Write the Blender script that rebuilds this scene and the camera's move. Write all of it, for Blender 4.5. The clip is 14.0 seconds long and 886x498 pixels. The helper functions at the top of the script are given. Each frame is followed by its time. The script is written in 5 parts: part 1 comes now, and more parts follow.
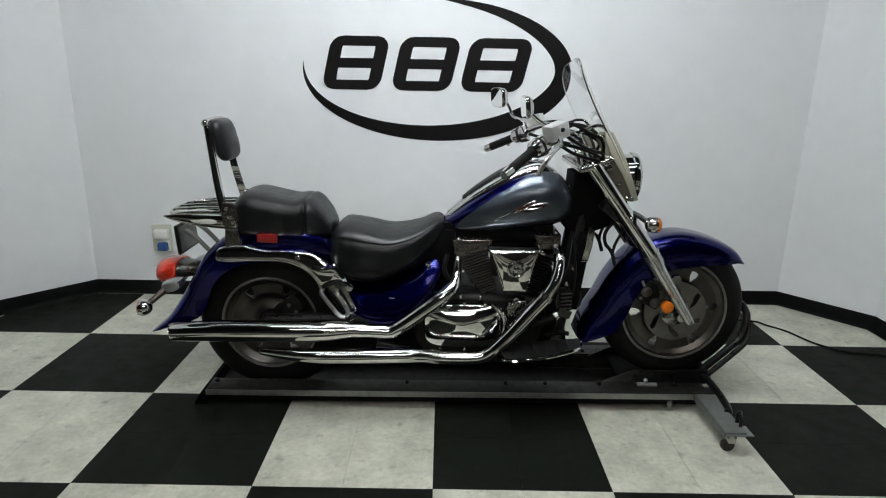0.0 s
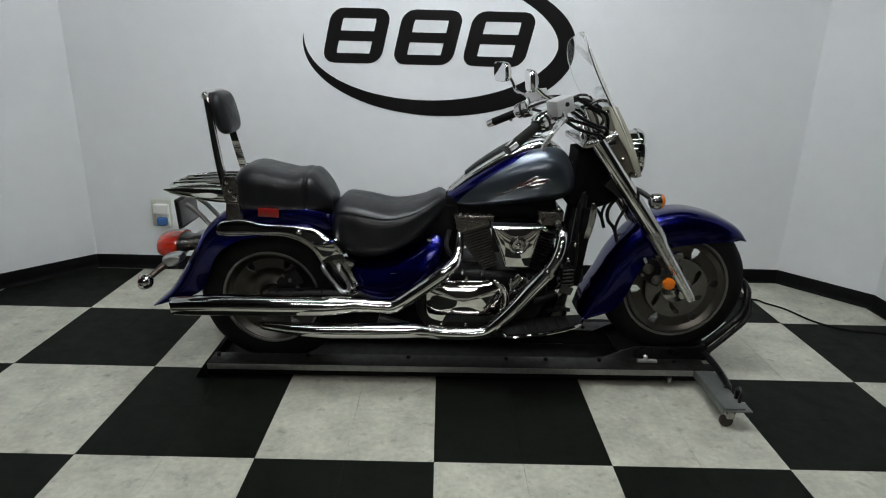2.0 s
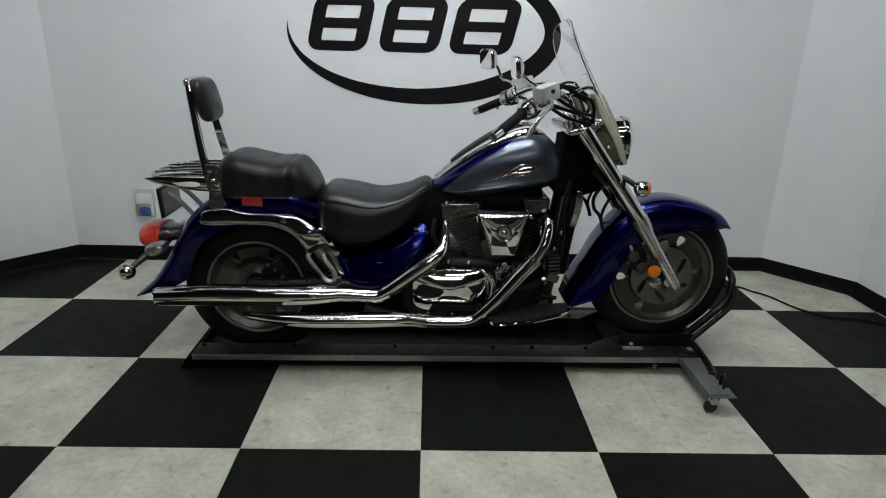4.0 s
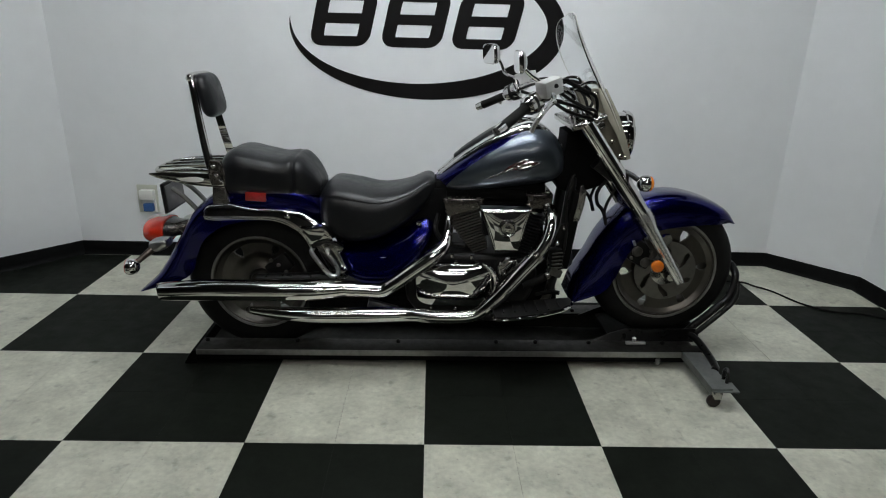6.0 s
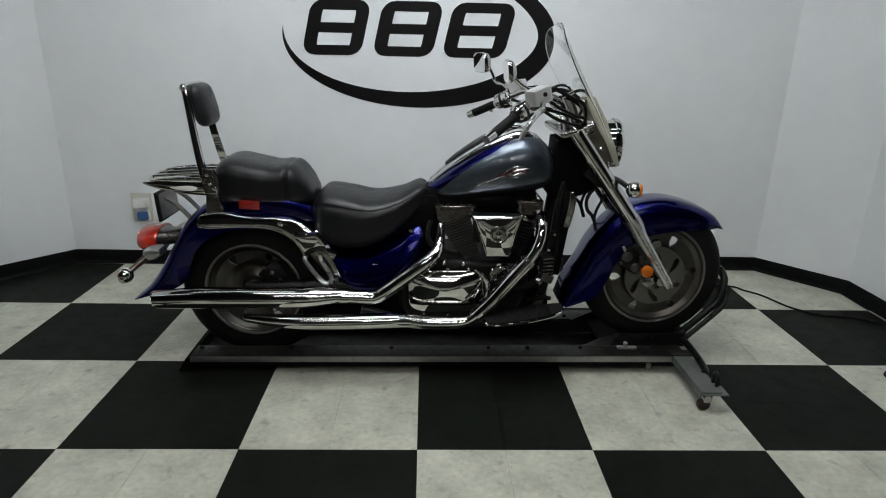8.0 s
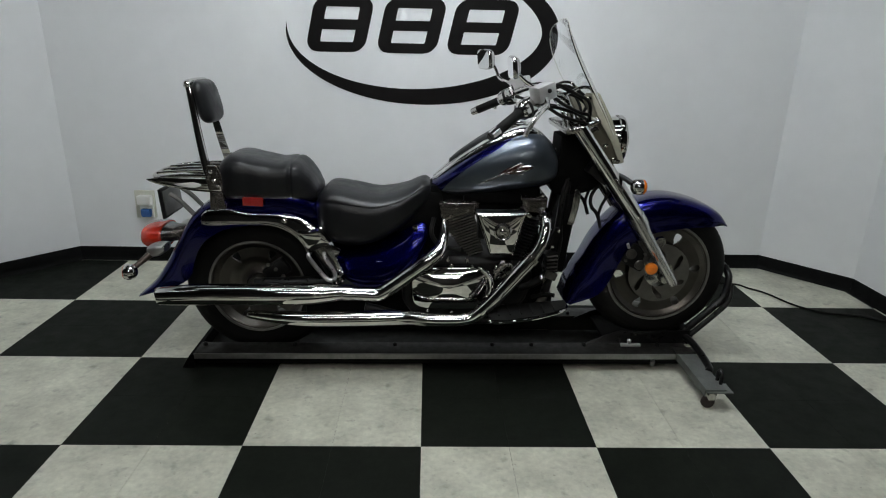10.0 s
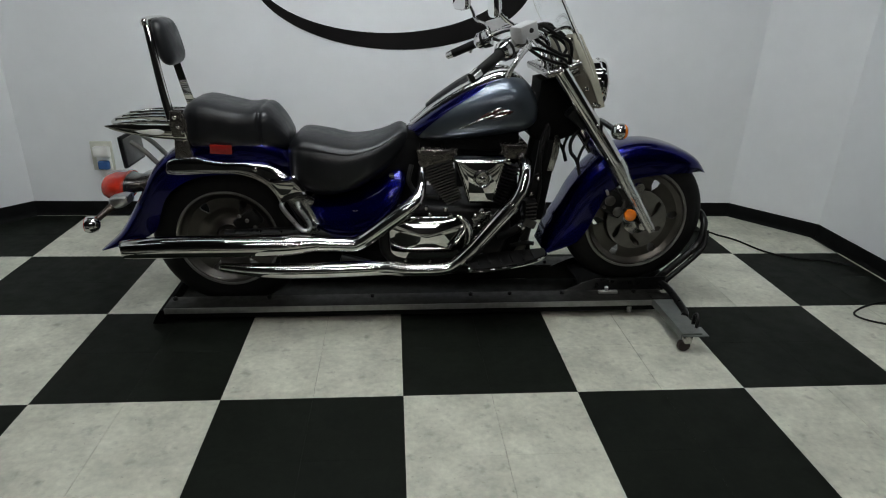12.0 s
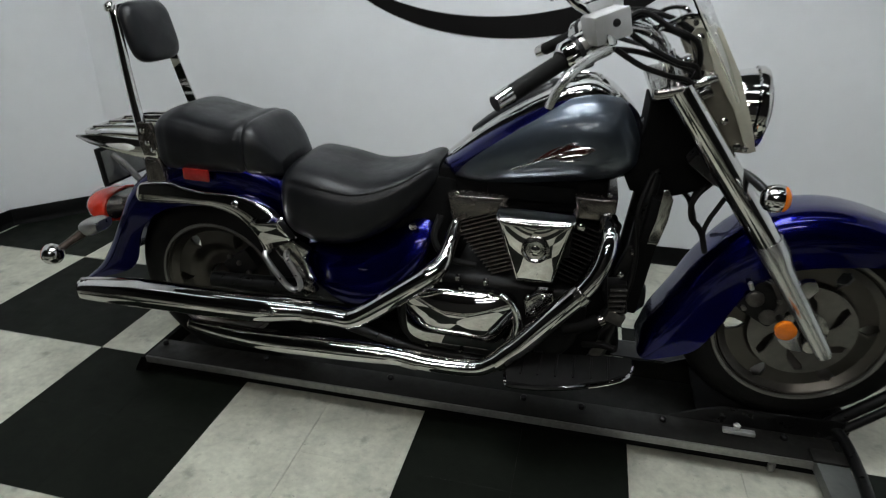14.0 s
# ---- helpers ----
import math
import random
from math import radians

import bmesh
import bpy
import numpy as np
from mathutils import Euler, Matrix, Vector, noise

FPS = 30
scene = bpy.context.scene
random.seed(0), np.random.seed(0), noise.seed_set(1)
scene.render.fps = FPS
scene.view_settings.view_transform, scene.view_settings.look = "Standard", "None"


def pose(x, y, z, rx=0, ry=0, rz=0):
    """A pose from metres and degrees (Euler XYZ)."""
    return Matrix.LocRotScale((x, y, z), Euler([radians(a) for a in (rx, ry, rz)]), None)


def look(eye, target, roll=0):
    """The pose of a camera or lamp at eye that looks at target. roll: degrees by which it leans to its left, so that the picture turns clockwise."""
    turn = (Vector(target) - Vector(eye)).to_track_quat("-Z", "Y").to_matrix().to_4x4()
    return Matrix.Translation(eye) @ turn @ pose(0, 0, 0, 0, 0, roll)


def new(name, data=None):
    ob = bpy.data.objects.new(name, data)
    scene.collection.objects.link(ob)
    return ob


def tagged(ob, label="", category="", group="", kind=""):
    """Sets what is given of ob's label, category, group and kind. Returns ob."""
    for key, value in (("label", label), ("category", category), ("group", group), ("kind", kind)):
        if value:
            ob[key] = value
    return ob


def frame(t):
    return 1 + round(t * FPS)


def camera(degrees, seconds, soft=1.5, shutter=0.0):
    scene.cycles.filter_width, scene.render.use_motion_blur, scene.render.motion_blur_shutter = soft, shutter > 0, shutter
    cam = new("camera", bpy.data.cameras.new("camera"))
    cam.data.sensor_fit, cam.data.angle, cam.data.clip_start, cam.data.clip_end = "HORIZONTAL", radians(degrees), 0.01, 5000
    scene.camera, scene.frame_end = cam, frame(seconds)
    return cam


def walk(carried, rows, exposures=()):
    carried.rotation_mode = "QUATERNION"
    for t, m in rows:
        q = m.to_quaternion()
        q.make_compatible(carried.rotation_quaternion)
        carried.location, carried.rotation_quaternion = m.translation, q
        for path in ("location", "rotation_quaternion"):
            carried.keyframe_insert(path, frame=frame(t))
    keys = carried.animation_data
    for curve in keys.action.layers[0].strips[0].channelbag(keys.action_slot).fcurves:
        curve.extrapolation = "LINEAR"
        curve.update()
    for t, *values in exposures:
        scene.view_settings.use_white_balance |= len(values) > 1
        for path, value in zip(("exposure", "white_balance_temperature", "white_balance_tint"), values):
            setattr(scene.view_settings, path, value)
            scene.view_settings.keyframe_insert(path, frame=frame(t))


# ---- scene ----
cam = camera(71.8, 14.0, soft=1.1, shutter=0.3)
PATH = [
    (0, (0.013, -2.377, 1.34), (0.02, -0.452, 0.797), 1.1),
    (0.5, (0.013, -2.381, 1.337), (0.016, -0.457, 0.792), 1.1),
    (1, (0.006, -2.384, 1.334), (0.004, -0.464, 0.772), 1.1),
    (1.5, (-0.002, -2.381, 1.328), (0.007, -0.47, 0.737), 1.2),
    (2, (-0.001, -2.372, 1.327), (0.013, -0.467, 0.716), 1.5),
    (2.5, (0.007, -2.36, 1.327), (0.053, -0.462, 0.7), 1.6),
    (3, (0.009, -2.359, 1.326), (0.067, -0.459, 0.704), 1.4),
    (3.5, (0.008, -2.363, 1.32), (0.064, -0.465, 0.69), 1.6),
    (6, (0.004, -2.369, 1.313), (0.05, -0.479, 0.662), 1.5),
    (6.5, (0.006, -2.379, 1.321), (0.062, -0.485, 0.68), 1.8),
    (7, (0.006, -2.386, 1.322), (0.058, -0.491, 0.683), 1.8),
    (7.5, (0.009, -2.392, 1.324), (0.067, -0.494, 0.697), 1.7),
    (8, (0.015, -2.392, 1.322), (0.077, -0.495, 0.691), 1.3),
    (10.5, (0.008, -2.39, 1.315), (0.056, -0.496, 0.673), 1.3),
    (11, (0.001, -2.386, 1.313), (0.034, -0.495, 0.661), 1.0),
    (11.5, (-0.022, -2.367, 1.314), (0.037, -0.481, 0.65), 1.1),
    (12, (-0.038, -2.351, 1.273), (0.129, -0.512, 0.503), 1.8),
    (12.2, (-0.013, -2.33, 1.266), (0.114, -0.49, 0.492), 1.5),
    (12.5, (0.067, -2.256, 1.264), (0.112, -0.424, 0.463), 0.1),
    (12.7, (0.108, -2.214, 1.277), (0.054, -0.388, 0.462), 0.2),
    (13, (0.146, -2.146, 1.285), (-0.12, -0.346, 0.454), -2.9),
    (13.2, (0.169, -2.07, 1.274), (-0.129, -0.268, 0.458), -2.1),
    (13.4, (0.21, -1.936, 1.258), (-0.072, -0.136, 0.433), 1.1),
    (13.5, (0.232, -1.847, 1.253), (-0.058, -0.058, 0.406), 2.3),
    (13.6, (0.264, -1.775, 1.263), (-0.027, 0.003, 0.394), 1.2),
    (13.7, (0.29, -1.691, 1.278), (-0.022, 0.089, 0.42), 1.0),
    (13.8, (0.31, -1.627, 1.278), (-0.003, 0.169, 0.456), 0.9),
    (13.9, (0.342, -1.576, 1.269), (0.0, 0.217, 0.45), 1.1),
    (14, (0.398, -1.514, 1.27), (-0.018, 0.249, 0.422), 0.7),
]
EXPOSURES = [(0.0, 0.0), (0.5, -0.02), (1.0, -0.08), (1.5, -0.16), (2.0, -0.22), (3.0, -0.3), (13.3, -0.31), (14.0, -0.20)]
walk(cam, [(t, look(eye, target, roll)) for t, eye, target, roll in PATH], EXPOSURES)

# ---- world and light ----
world = bpy.data.worlds.new("world")
scene.world = world
world.use_nodes = True
world.node_tree.nodes["Background"].inputs[0].default_value = (0.6, 0.65, 0.7, 1)
world.node_tree.nodes["Background"].inputs[1].default_value = 0.02
TUBE_POWER = 19.5


# ---- materials ----
def mat(name, color, rough=0.5, metal=0.0, vary=0.0, scale=8.0, bump=0.0, bump_scale=60.0, rough_vary=0.0, coat=0.0,
        emit=0.0, piece=0.0, spec=0.5, fine=0.0, place="Object"):
    m = bpy.data.materials.new(name)
    m.use_nodes = True
    nt = m.node_tree
    b = nt.nodes["Principled BSDF"]
    b.inputs["Base Color"].default_value = (*color, 1)
    b.inputs["Roughness"].default_value = rough
    b.inputs["Metallic"].default_value = metal
    b.inputs["Coat Weight"].default_value = coat
    b.inputs["Coat Roughness"].default_value = 0.04
    b.inputs["Specular IOR Level"].default_value = spec
    if emit:
        b.inputs["Emission Color"].default_value = (*color, 1)
        b.inputs["Emission Strength"].default_value = emit
    tc = nt.nodes.new("ShaderNodeTexCoord" if place == "Object" else "ShaderNodeNewGeometry")

    def noise_node(s, detail=4.0):
        n = nt.nodes.new("ShaderNodeTexNoise")
        n.inputs["Scale"].default_value = s
        n.inputs["Detail"].default_value = detail
        n.inputs["Roughness"].default_value = 0.6
        nt.links.new(tc.outputs[place], n.inputs["Vector"])
        return n

    if vary or fine or piece:
        val = nt.nodes.new("ShaderNodeValue")
        val.outputs[0].default_value = 1.0
        out = val.outputs[0]
        for amount, s in ((vary, scale), (fine, scale * 7.3)):
            if amount:
                n = noise_node(s)
                r = nt.nodes.new("ShaderNodeMapRange")
                r.inputs["From Min"].default_value, r.inputs["From Max"].default_value = 0.3, 0.7
                r.inputs["To Min"].default_value, r.inputs["To Max"].default_value = 1 - amount, 1 + amount
                nt.links.new(n.outputs["Fac"], r.inputs["Value"])
                mul = nt.nodes.new("ShaderNodeMath")
                mul.operation = "MULTIPLY"
                nt.links.new(out, mul.inputs[0])
                nt.links.new(r.outputs[0], mul.inputs[1])
                out = mul.outputs[0]
        if piece:
            info = nt.nodes.new("ShaderNodeObjectInfo")
            r = nt.nodes.new("ShaderNodeMapRange")
            r.inputs["To Min"].default_value, r.inputs["To Max"].default_value = 1 - piece, 1 + piece
            nt.links.new(info.outputs["Random"], r.inputs["Value"])
            mul = nt.nodes.new("ShaderNodeMath")
            mul.operation = "MULTIPLY"
            nt.links.new(out, mul.inputs[0])
            nt.links.new(r.outputs[0], mul.inputs[1])
            out = mul.outputs[0]
        mix = nt.nodes.new("ShaderNodeVectorMath")
        mix.operation = "SCALE"
        mix.inputs[0].default_value = color
        nt.links.new(out, mix.inputs["Scale"])
        nt.links.new(mix.outputs[0], b.inputs["Base Color"])
    if rough_vary:
        n = noise_node(scale * 2.1)
        r = nt.nodes.new("ShaderNodeMapRange")
        r.inputs["From Min"].default_value, r.inputs["From Max"].default_value = 0.3, 0.7
        r.inputs["To Min"].default_value, r.inputs["To Max"].default_value = max(0.02, rough - rough_vary), min(1, rough + rough_vary)
        nt.links.new(n.outputs["Fac"], r.inputs["Value"])
        nt.links.new(r.outputs[0], b.inputs["Roughness"])
    if bump:
        n = noise_node(bump_scale, 3.0)
        bp = nt.nodes.new("ShaderNodeBump")
        bp.inputs["Strength"].default_value = bump
        bp.inputs["Distance"].default_value = 0.002
        nt.links.new(n.outputs["Fac"], bp.inputs["Height"])
        nt.links.new(bp.outputs[0], b.inputs["Normal"])
    return m


def tile_mat(name, color, spots, seed, rough, piece, spec):
    """Vinyl composition tile: cloudy mottling, small chips of dirt, scuffs."""
    m = mat(name, color, rough, vary=0.21, scale=6.0, fine=0.12, bump=0.08, bump_scale=40, rough_vary=0.07, piece=piece, spec=spec, place="Position")
    nt = m.node_tree
    b = nt.nodes["Principled BSDF"]
    src = b.inputs["Base Color"].links[0].from_socket
    geo = nt.nodes.new("ShaderNodeNewGeometry")
    for s, lo, hi, dark in ((17.0, 0.60, 0.74, spots), (75.0, 0.66, 0.76, spots * 1.2)):
        n = nt.nodes.new("ShaderNodeTexNoise")
        n.inputs["Scale"].default_value = s
        n.inputs["Detail"].default_value = 5
        off = nt.nodes.new("ShaderNodeVectorMath")
        off.inputs[1].default_value = (seed, seed * 2, 0)
        nt.links.new(geo.outputs["Position"], off.inputs[0])
        nt.links.new(off.outputs[0], n.inputs["Vector"])
        r = nt.nodes.new("ShaderNodeMapRange")
        r.inputs["From Min"].default_value, r.inputs["From Max"].default_value = lo, hi
        r.inputs["To Min"].default_value, r.inputs["To Max"].default_value = 1.0, 1.0 - dark
        nt.links.new(n.outputs["Fac"], r.inputs["Value"])
        sc = nt.nodes.new("ShaderNodeVectorMath")
        sc.operation = "SCALE"
        nt.links.new(src, sc.inputs[0])
        nt.links.new(r.outputs[0], sc.inputs["Scale"])
        src = sc.outputs[0]
    nt.links.new(src, b.inputs["Base Color"])
    return m


def clear_mat(name, color, rough=0.02, ior=1.45):
    m = bpy.data.materials.new(name)
    m.use_nodes = True
    nt = m.node_tree
    b = nt.nodes["Principled BSDF"]
    b.inputs["Base Color"].default_value = (*color, 1)
    b.inputs["Roughness"].default_value = rough
    b.inputs["IOR"].default_value = ior
    b.inputs["Transmission Weight"].default_value = 1.0
    return m


WALL = mat("wall_paint", (0.773, 0.79, 0.801), 0.55, vary=0.025, scale=1.3, fine=0.015, bump=0.05, bump_scale=140)
CEIL = mat("ceiling_paint", (0.013, 0.013, 0.0125), 0.8, vary=0.05, scale=3)
BACKW = mat("back_wall_paint", (0.018, 0.018, 0.017), 0.8, vary=0.05, scale=2)
BASE = mat("black_vinyl_base", (0.004, 0.0043, 0.0043), 0.6, vary=0.2, scale=6, rough_vary=0.1, spec=0.08)
LIGHT_TILE = tile_mat("light_tile", (0.500, 0.499, 0.414), 0.36, 3.0, 0.40, 0.03, 0.4)
DARK_TILE = tile_mat("dark_tile", (0.0081, 0.0096, 0.0074), 0.2, 9.0, 0.5, 0.0, 0.05)
GROUT = mat("joint", (0.018, 0.017, 0.016), 0.9, vary=0.2, scale=30)
TRAY = mat("tray_black", (0.0035, 0.0035, 0.0035), 0.7, vary=0.3, scale=14, bump=0.2, bump_scale=90, spec=0.06)
TROUGH = mat("worn_trough", (0.0125, 0.0130, 0.0112), 0.5, 0.1, vary=0.3, scale=9, fine=0.2, spec=0.2, rough_vary=0.1)
RAIL_TOP = mat("rail_top", (0.0115, 0.0108, 0.0092), 0.5, 0.3, vary=0.3, scale=12, fine=0.2, rough_vary=0.12)
DISC = mat("disc_steel", (0.20, 0.19, 0.175), 0.36, 0.9, vary=0.1, scale=40)
ACRYL = mat("satin_bracket", (0.36, 0.35, 0.285), 0.25, 0.1, vary=0.08, scale=25)
PLATE_BEIGE = mat("beige_bracket", (0.20, 0.19, 0.15), 0.3, 0.1, vary=0.1, scale=25)
# olive base colour for the lower plates and the plate edges
OLIVE = mat("olive_bracket", (0.10, 0.092, 0.07), 0.3, 0.2, vary=0.15, scale=20)
OUTRIGGER = mat("grey_steel_plate", (0.14, 0.148, 0.14), 0.45, 0.4, vary=0.12, scale=14, fine=0.08, rough_vary=0.1)
CASTER = mat("caster_rubber", (0.016, 0.008, 0.007), 0.5, vary=0.2, scale=30)
EMB_RED = mat("dark_red_enamel", (0.045, 0.010, 0.008), 0.25, vary=0.2, scale=60, coat=0.5)
SILVER_CAST = mat("silver_painted_casting", (0.50, 0.50, 0.49), 0.32, 0.5, vary=0.08, scale=30)
RAIL_FACE = mat("rail_face", (0.25, 0.25, 0.24), 0.4, 0.6, vary=0.15, scale=10, fine=0.15, rough_vary=0.1)
LOGO = mat("black_decal", (0.0055, 0.005, 0.005), 0.45, spec=0.12, vary=0.1, scale=4)
CHROME = mat("chrome", (0.61, 0.60, 0.585), 0.022, 1.0, vary=0.05, scale=20)
CHROME_DULL = mat("dull_chrome", (0.42, 0.41, 0.39), 0.16, 1.0, vary=0.12, scale=30, rough_vary=0.06)
ALU = mat("cast_aluminium", (0.42, 0.42, 0.41), 0.33, 1.0, vary=0.12, scale=25, bump=0.15, bump_scale=300, rough_vary=0.08)
FORK = mat("fork_aluminium", (0.58, 0.58, 0.56), 0.27, 0.85, vary=0.05, scale=12)
RIM_EDGE = mat("rim_edge_metal", (0.20, 0.195, 0.18), 0.33, 0.6, vary=0.15, scale=20)
WHEEL_ALU = mat("wheel_aluminium", (0.105, 0.097, 0.087), 0.37, 1.0, vary=0.08, scale=18, rough_vary=0.05)
STEEL = mat("galvanised_steel", (0.21, 0.21, 0.205), 0.42, 0.7, vary=0.2, scale=14, fine=0.12, rough_vary=0.1, bump=0.1)
BLUE = mat("blue_metallic_paint", (0.0018, 0.0024, 0.080), 0.27, 0.95, vary=0.06, scale=300, coat=0.6, spec=0.2)
SILVER = mat("slate_metallic_paint", (0.066, 0.081, 0.102), 0.31, 0.75, vary=0.08, scale=400, coat=0.6)
LEATHER = mat("black_leather", (0.0055, 0.0058, 0.0070), 0.37, spec=0.34, vary=0.15, scale=12, fine=0.1, bump=0.6, bump_scale=14, rough_vary=0.07)
RUBBER = mat("tyre_rubber", (0.007, 0.0068, 0.0065), 0.6, vary=0.2, scale=20, bump=0.1, bump_scale=200, spec=0.13)
BLACK = mat("black_paint", (0.005, 0.005, 0.005), 0.34, spec=0.35, vary=0.2, scale=20, rough_vary=0.1)
ENGINE_BLACK = mat("engine_black", (0.006, 0.0058, 0.0055), 0.5, vary=0.3, scale=25, bump=0.1, spec=0.2)
COPPER = mat("browned_steel", (0.075, 0.058, 0.048), 0.35, 0.8, vary=0.2, scale=40)
HEAD = mat("satin_head_cover", (0.105, 0.095, 0.086), 0.24, 0.8, vary=0.15, scale=25, rough_vary=0.06)
FIN_EDGE = mat("fin_metal", (0.095, 0.090, 0.082), 0.4, 0.7, vary=0.3, scale=40)
RED = mat("red_lens", (0.52, 0.024, 0.008), 0.12, vary=0.1, scale=60, coat=0.8)
REFLECT_RED = mat("red_reflector", (0.21, 0.012, 0.010), 0.2, vary=0.15, scale=120, coat=0.8)
ORANGE = mat("amber_lens", (0.75, 0.18, 0.01), 0.18, vary=0.1, scale=80, coat=0.8)
PLATE = mat("plate_metal", (0.16, 0.16, 0.15), 0.4, 0.4, vary=0.2, scale=15)
WHITE_PL = mat("white_plastic", (0.75, 0.75, 0.72), 0.35, vary=0.03, scale=10)
BLUE_PL = mat("blue_liquid", (0.035, 0.10, 0.27), 0.15, vary=0.05, scale=20)
EDGE = mat("acrylic_edge", (0.52, 0.52, 0.45), 0.3, vary=0.05, scale=30)
GLASS = clear_mat("clear_acrylic", (0.97, 0.98, 0.98), 0.02, 1.2)
LAMP_GLASS = clear_mat("lamp_glass", (0.95, 0.96, 0.97), 0.03)
MIRROR = mat("mirror_glass", (0.85, 0.85, 0.85), 0.01, 1.0)
WALL_TUBE = mat("wall_tube_glow", (0.95, 1.0, 1.03), 0.5, emit=TUBE_POWER * 2.1)
# weak glow of the unseen side and outer battens, added as fill
SIDE_FILL = mat("side_fill_glow", (0.95, 1.0, 1.03), 0.5, emit=TUBE_POWER * 0.20)
OUTER_FILL = mat("outer_fill_glow", (0.95, 1.0, 1.03), 0.5, emit=TUBE_POWER * 0.15)
HALL_TUBE = mat("hall_tube_glow", (1.0, 0.98, 0.93), 0.5, emit=TUBE_POWER * 1.4)
TUBE = mat("tube_glow", (0.95, 1.0, 1.03), 0.5, emit=TUBE_POWER)
FIXTURE = mat("fixture_white", (0.7, 0.7, 0.7), 0.5, vary=0.03, scale=5)


# ---- building helpers ----
def link(name, bm, material, parent=None, label="", smooth=40.0):
    bmesh.ops.recalc_face_normals(bm, faces=bm.faces)
    me = bpy.data.meshes.new(name)
    bm.to_mesh(me)
    bm.free()
    me.materials.append(material)
    if smooth:
        me.polygons.foreach_set("use_smooth", [True] * len(me.polygons))
        me.set_sharp_from_angle(angle=radians(smooth))
    ob = new(name, me)
    ob.parent = parent
    if label:
        ob["label"] = label
    return ob


def part(name, bm, material, parent, label="", smooth=40.0):
    return link(name, bm, material, parent, label, smooth)


def thing(name, label, category, at=(0, 0, 0), group="", kind=""):
    ob = new(name)
    ob.location = at
    ob.empty_display_size = 0.1
    return tagged(ob, label, category, group, kind)


def spline(points, n):
    """n+1 points along a smooth curve through the given ones, spaced by index."""
    pts = [np.array(p, float) for p in points]
    k = len(pts) - 1
    out = []
    for i in range(n + 1):
        u = i / n * k
        j = min(int(u), k - 1)
        t = u - j
        p0 = pts[j - 1] if j > 0 else 2 * pts[0] - pts[1]
        p1, p2 = pts[j], pts[j + 1]
        p3 = pts[j + 2] if j + 2 <= k else 2 * pts[k] - pts[k - 1]
        out.append(0.5 * (2 * p1 + (p2 - p0) * t + (2 * p0 - 5 * p1 + 4 * p2 - p3) * t * t + (3 * p1 - p0 - 3 * p2 + p3) * t ** 3))
    return out


def skin(bm, rings, closed=True, caps=True):
    """Faces between rings of equal length."""
    vs = [[bm.verts.new(p) for p in r] for r in rings]
    n = len(vs[0])
    for a, b in zip(vs, vs[1:]):
        for i in range(n if closed else n - 1):
            j = (i + 1) % n
            bm.faces.new((a[i], a[j], b[j], b[i]))
    if caps and closed:
        for r in (vs[0], vs[-1]):
            c = bm.verts.new(sum((v.co for v in r), Vector()) / n)
            for i in range(n):
                bm.faces.new((c, r[i], r[(i + 1) % n]))
    return bm


def tube(points, r, n=12, steps=0, bm=None, flat=1.0, caps=True):
    """A pipe along points; r: a radius, or one for each point; flat squeezes it sideways."""
    bm = bm or bmesh.new()
    rs = list(r) if hasattr(r, "__len__") else [r] * len(points)
    if steps:
        q = spline([(*p, s) for p, s in zip(points, rs)], steps)
        points, rs = [p[:3] for p in q], [float(p[3]) for p in q]
    pts = [Vector(p) for p in points]
    rings, up = [], None
    for i, p in enumerate(pts):
        d = (pts[min(i + 1, len(pts) - 1)] - pts[max(i - 1, 0)]).normalized()
        if up is None:
            up = Vector((0, 1, 0)) if abs(d.y) < 0.9 else Vector((0, 0, 1))
        up = (up - d * up.dot(d)).normalized()
        side = d.cross(up)
        rings.append([p + rs[i] * (math.cos(2 * math.pi * k / n) * up * flat + math.sin(2 * math.pi * k / n) * side) for k in range(n)])
    return skin(bm, rings, caps=caps)


def lathe(profile, center, axis="y", n=40, bm=None, closed=False):
    """Turns (radius, offset along the axis) round an axis through center."""
    bm = bm or bmesh.new()
    c = Vector(center)
    rings = []
    for r, o in profile + ([profile[0]] if closed else []):
        ring = []
        for k in range(n):
            a = 2 * math.pi * k / n
            u, v = r * math.cos(a), r * math.sin(a)
            ring.append(c + Vector({"x": (o, u, v), "y": (u, o, v), "z": (u, v, o)}[axis]))
        rings.append(ring)
    return skin(bm, rings, caps=not closed)


def box(size, center, bevel=0.004, rot=(0, 0, 0), bm=None, seg=2):
    tmp = bmesh.new()
    bmesh.ops.create_cube(tmp, size=1)
    bmesh.ops.scale(tmp, vec=size, verts=tmp.verts)
    if bevel:
        bmesh.ops.bevel(tmp, geom=tmp.edges[:], offset=bevel, segments=seg, affect="EDGES", profile=0.6)
    tmp.transform(pose(*center, *rot))
    if bm is None:
        return tmp
    me = bpy.data.meshes.new("tmp")
    tmp.to_mesh(me)
    tmp.free()
    bm.from_mesh(me)
    bpy.data.meshes.remove(me)
    return bm


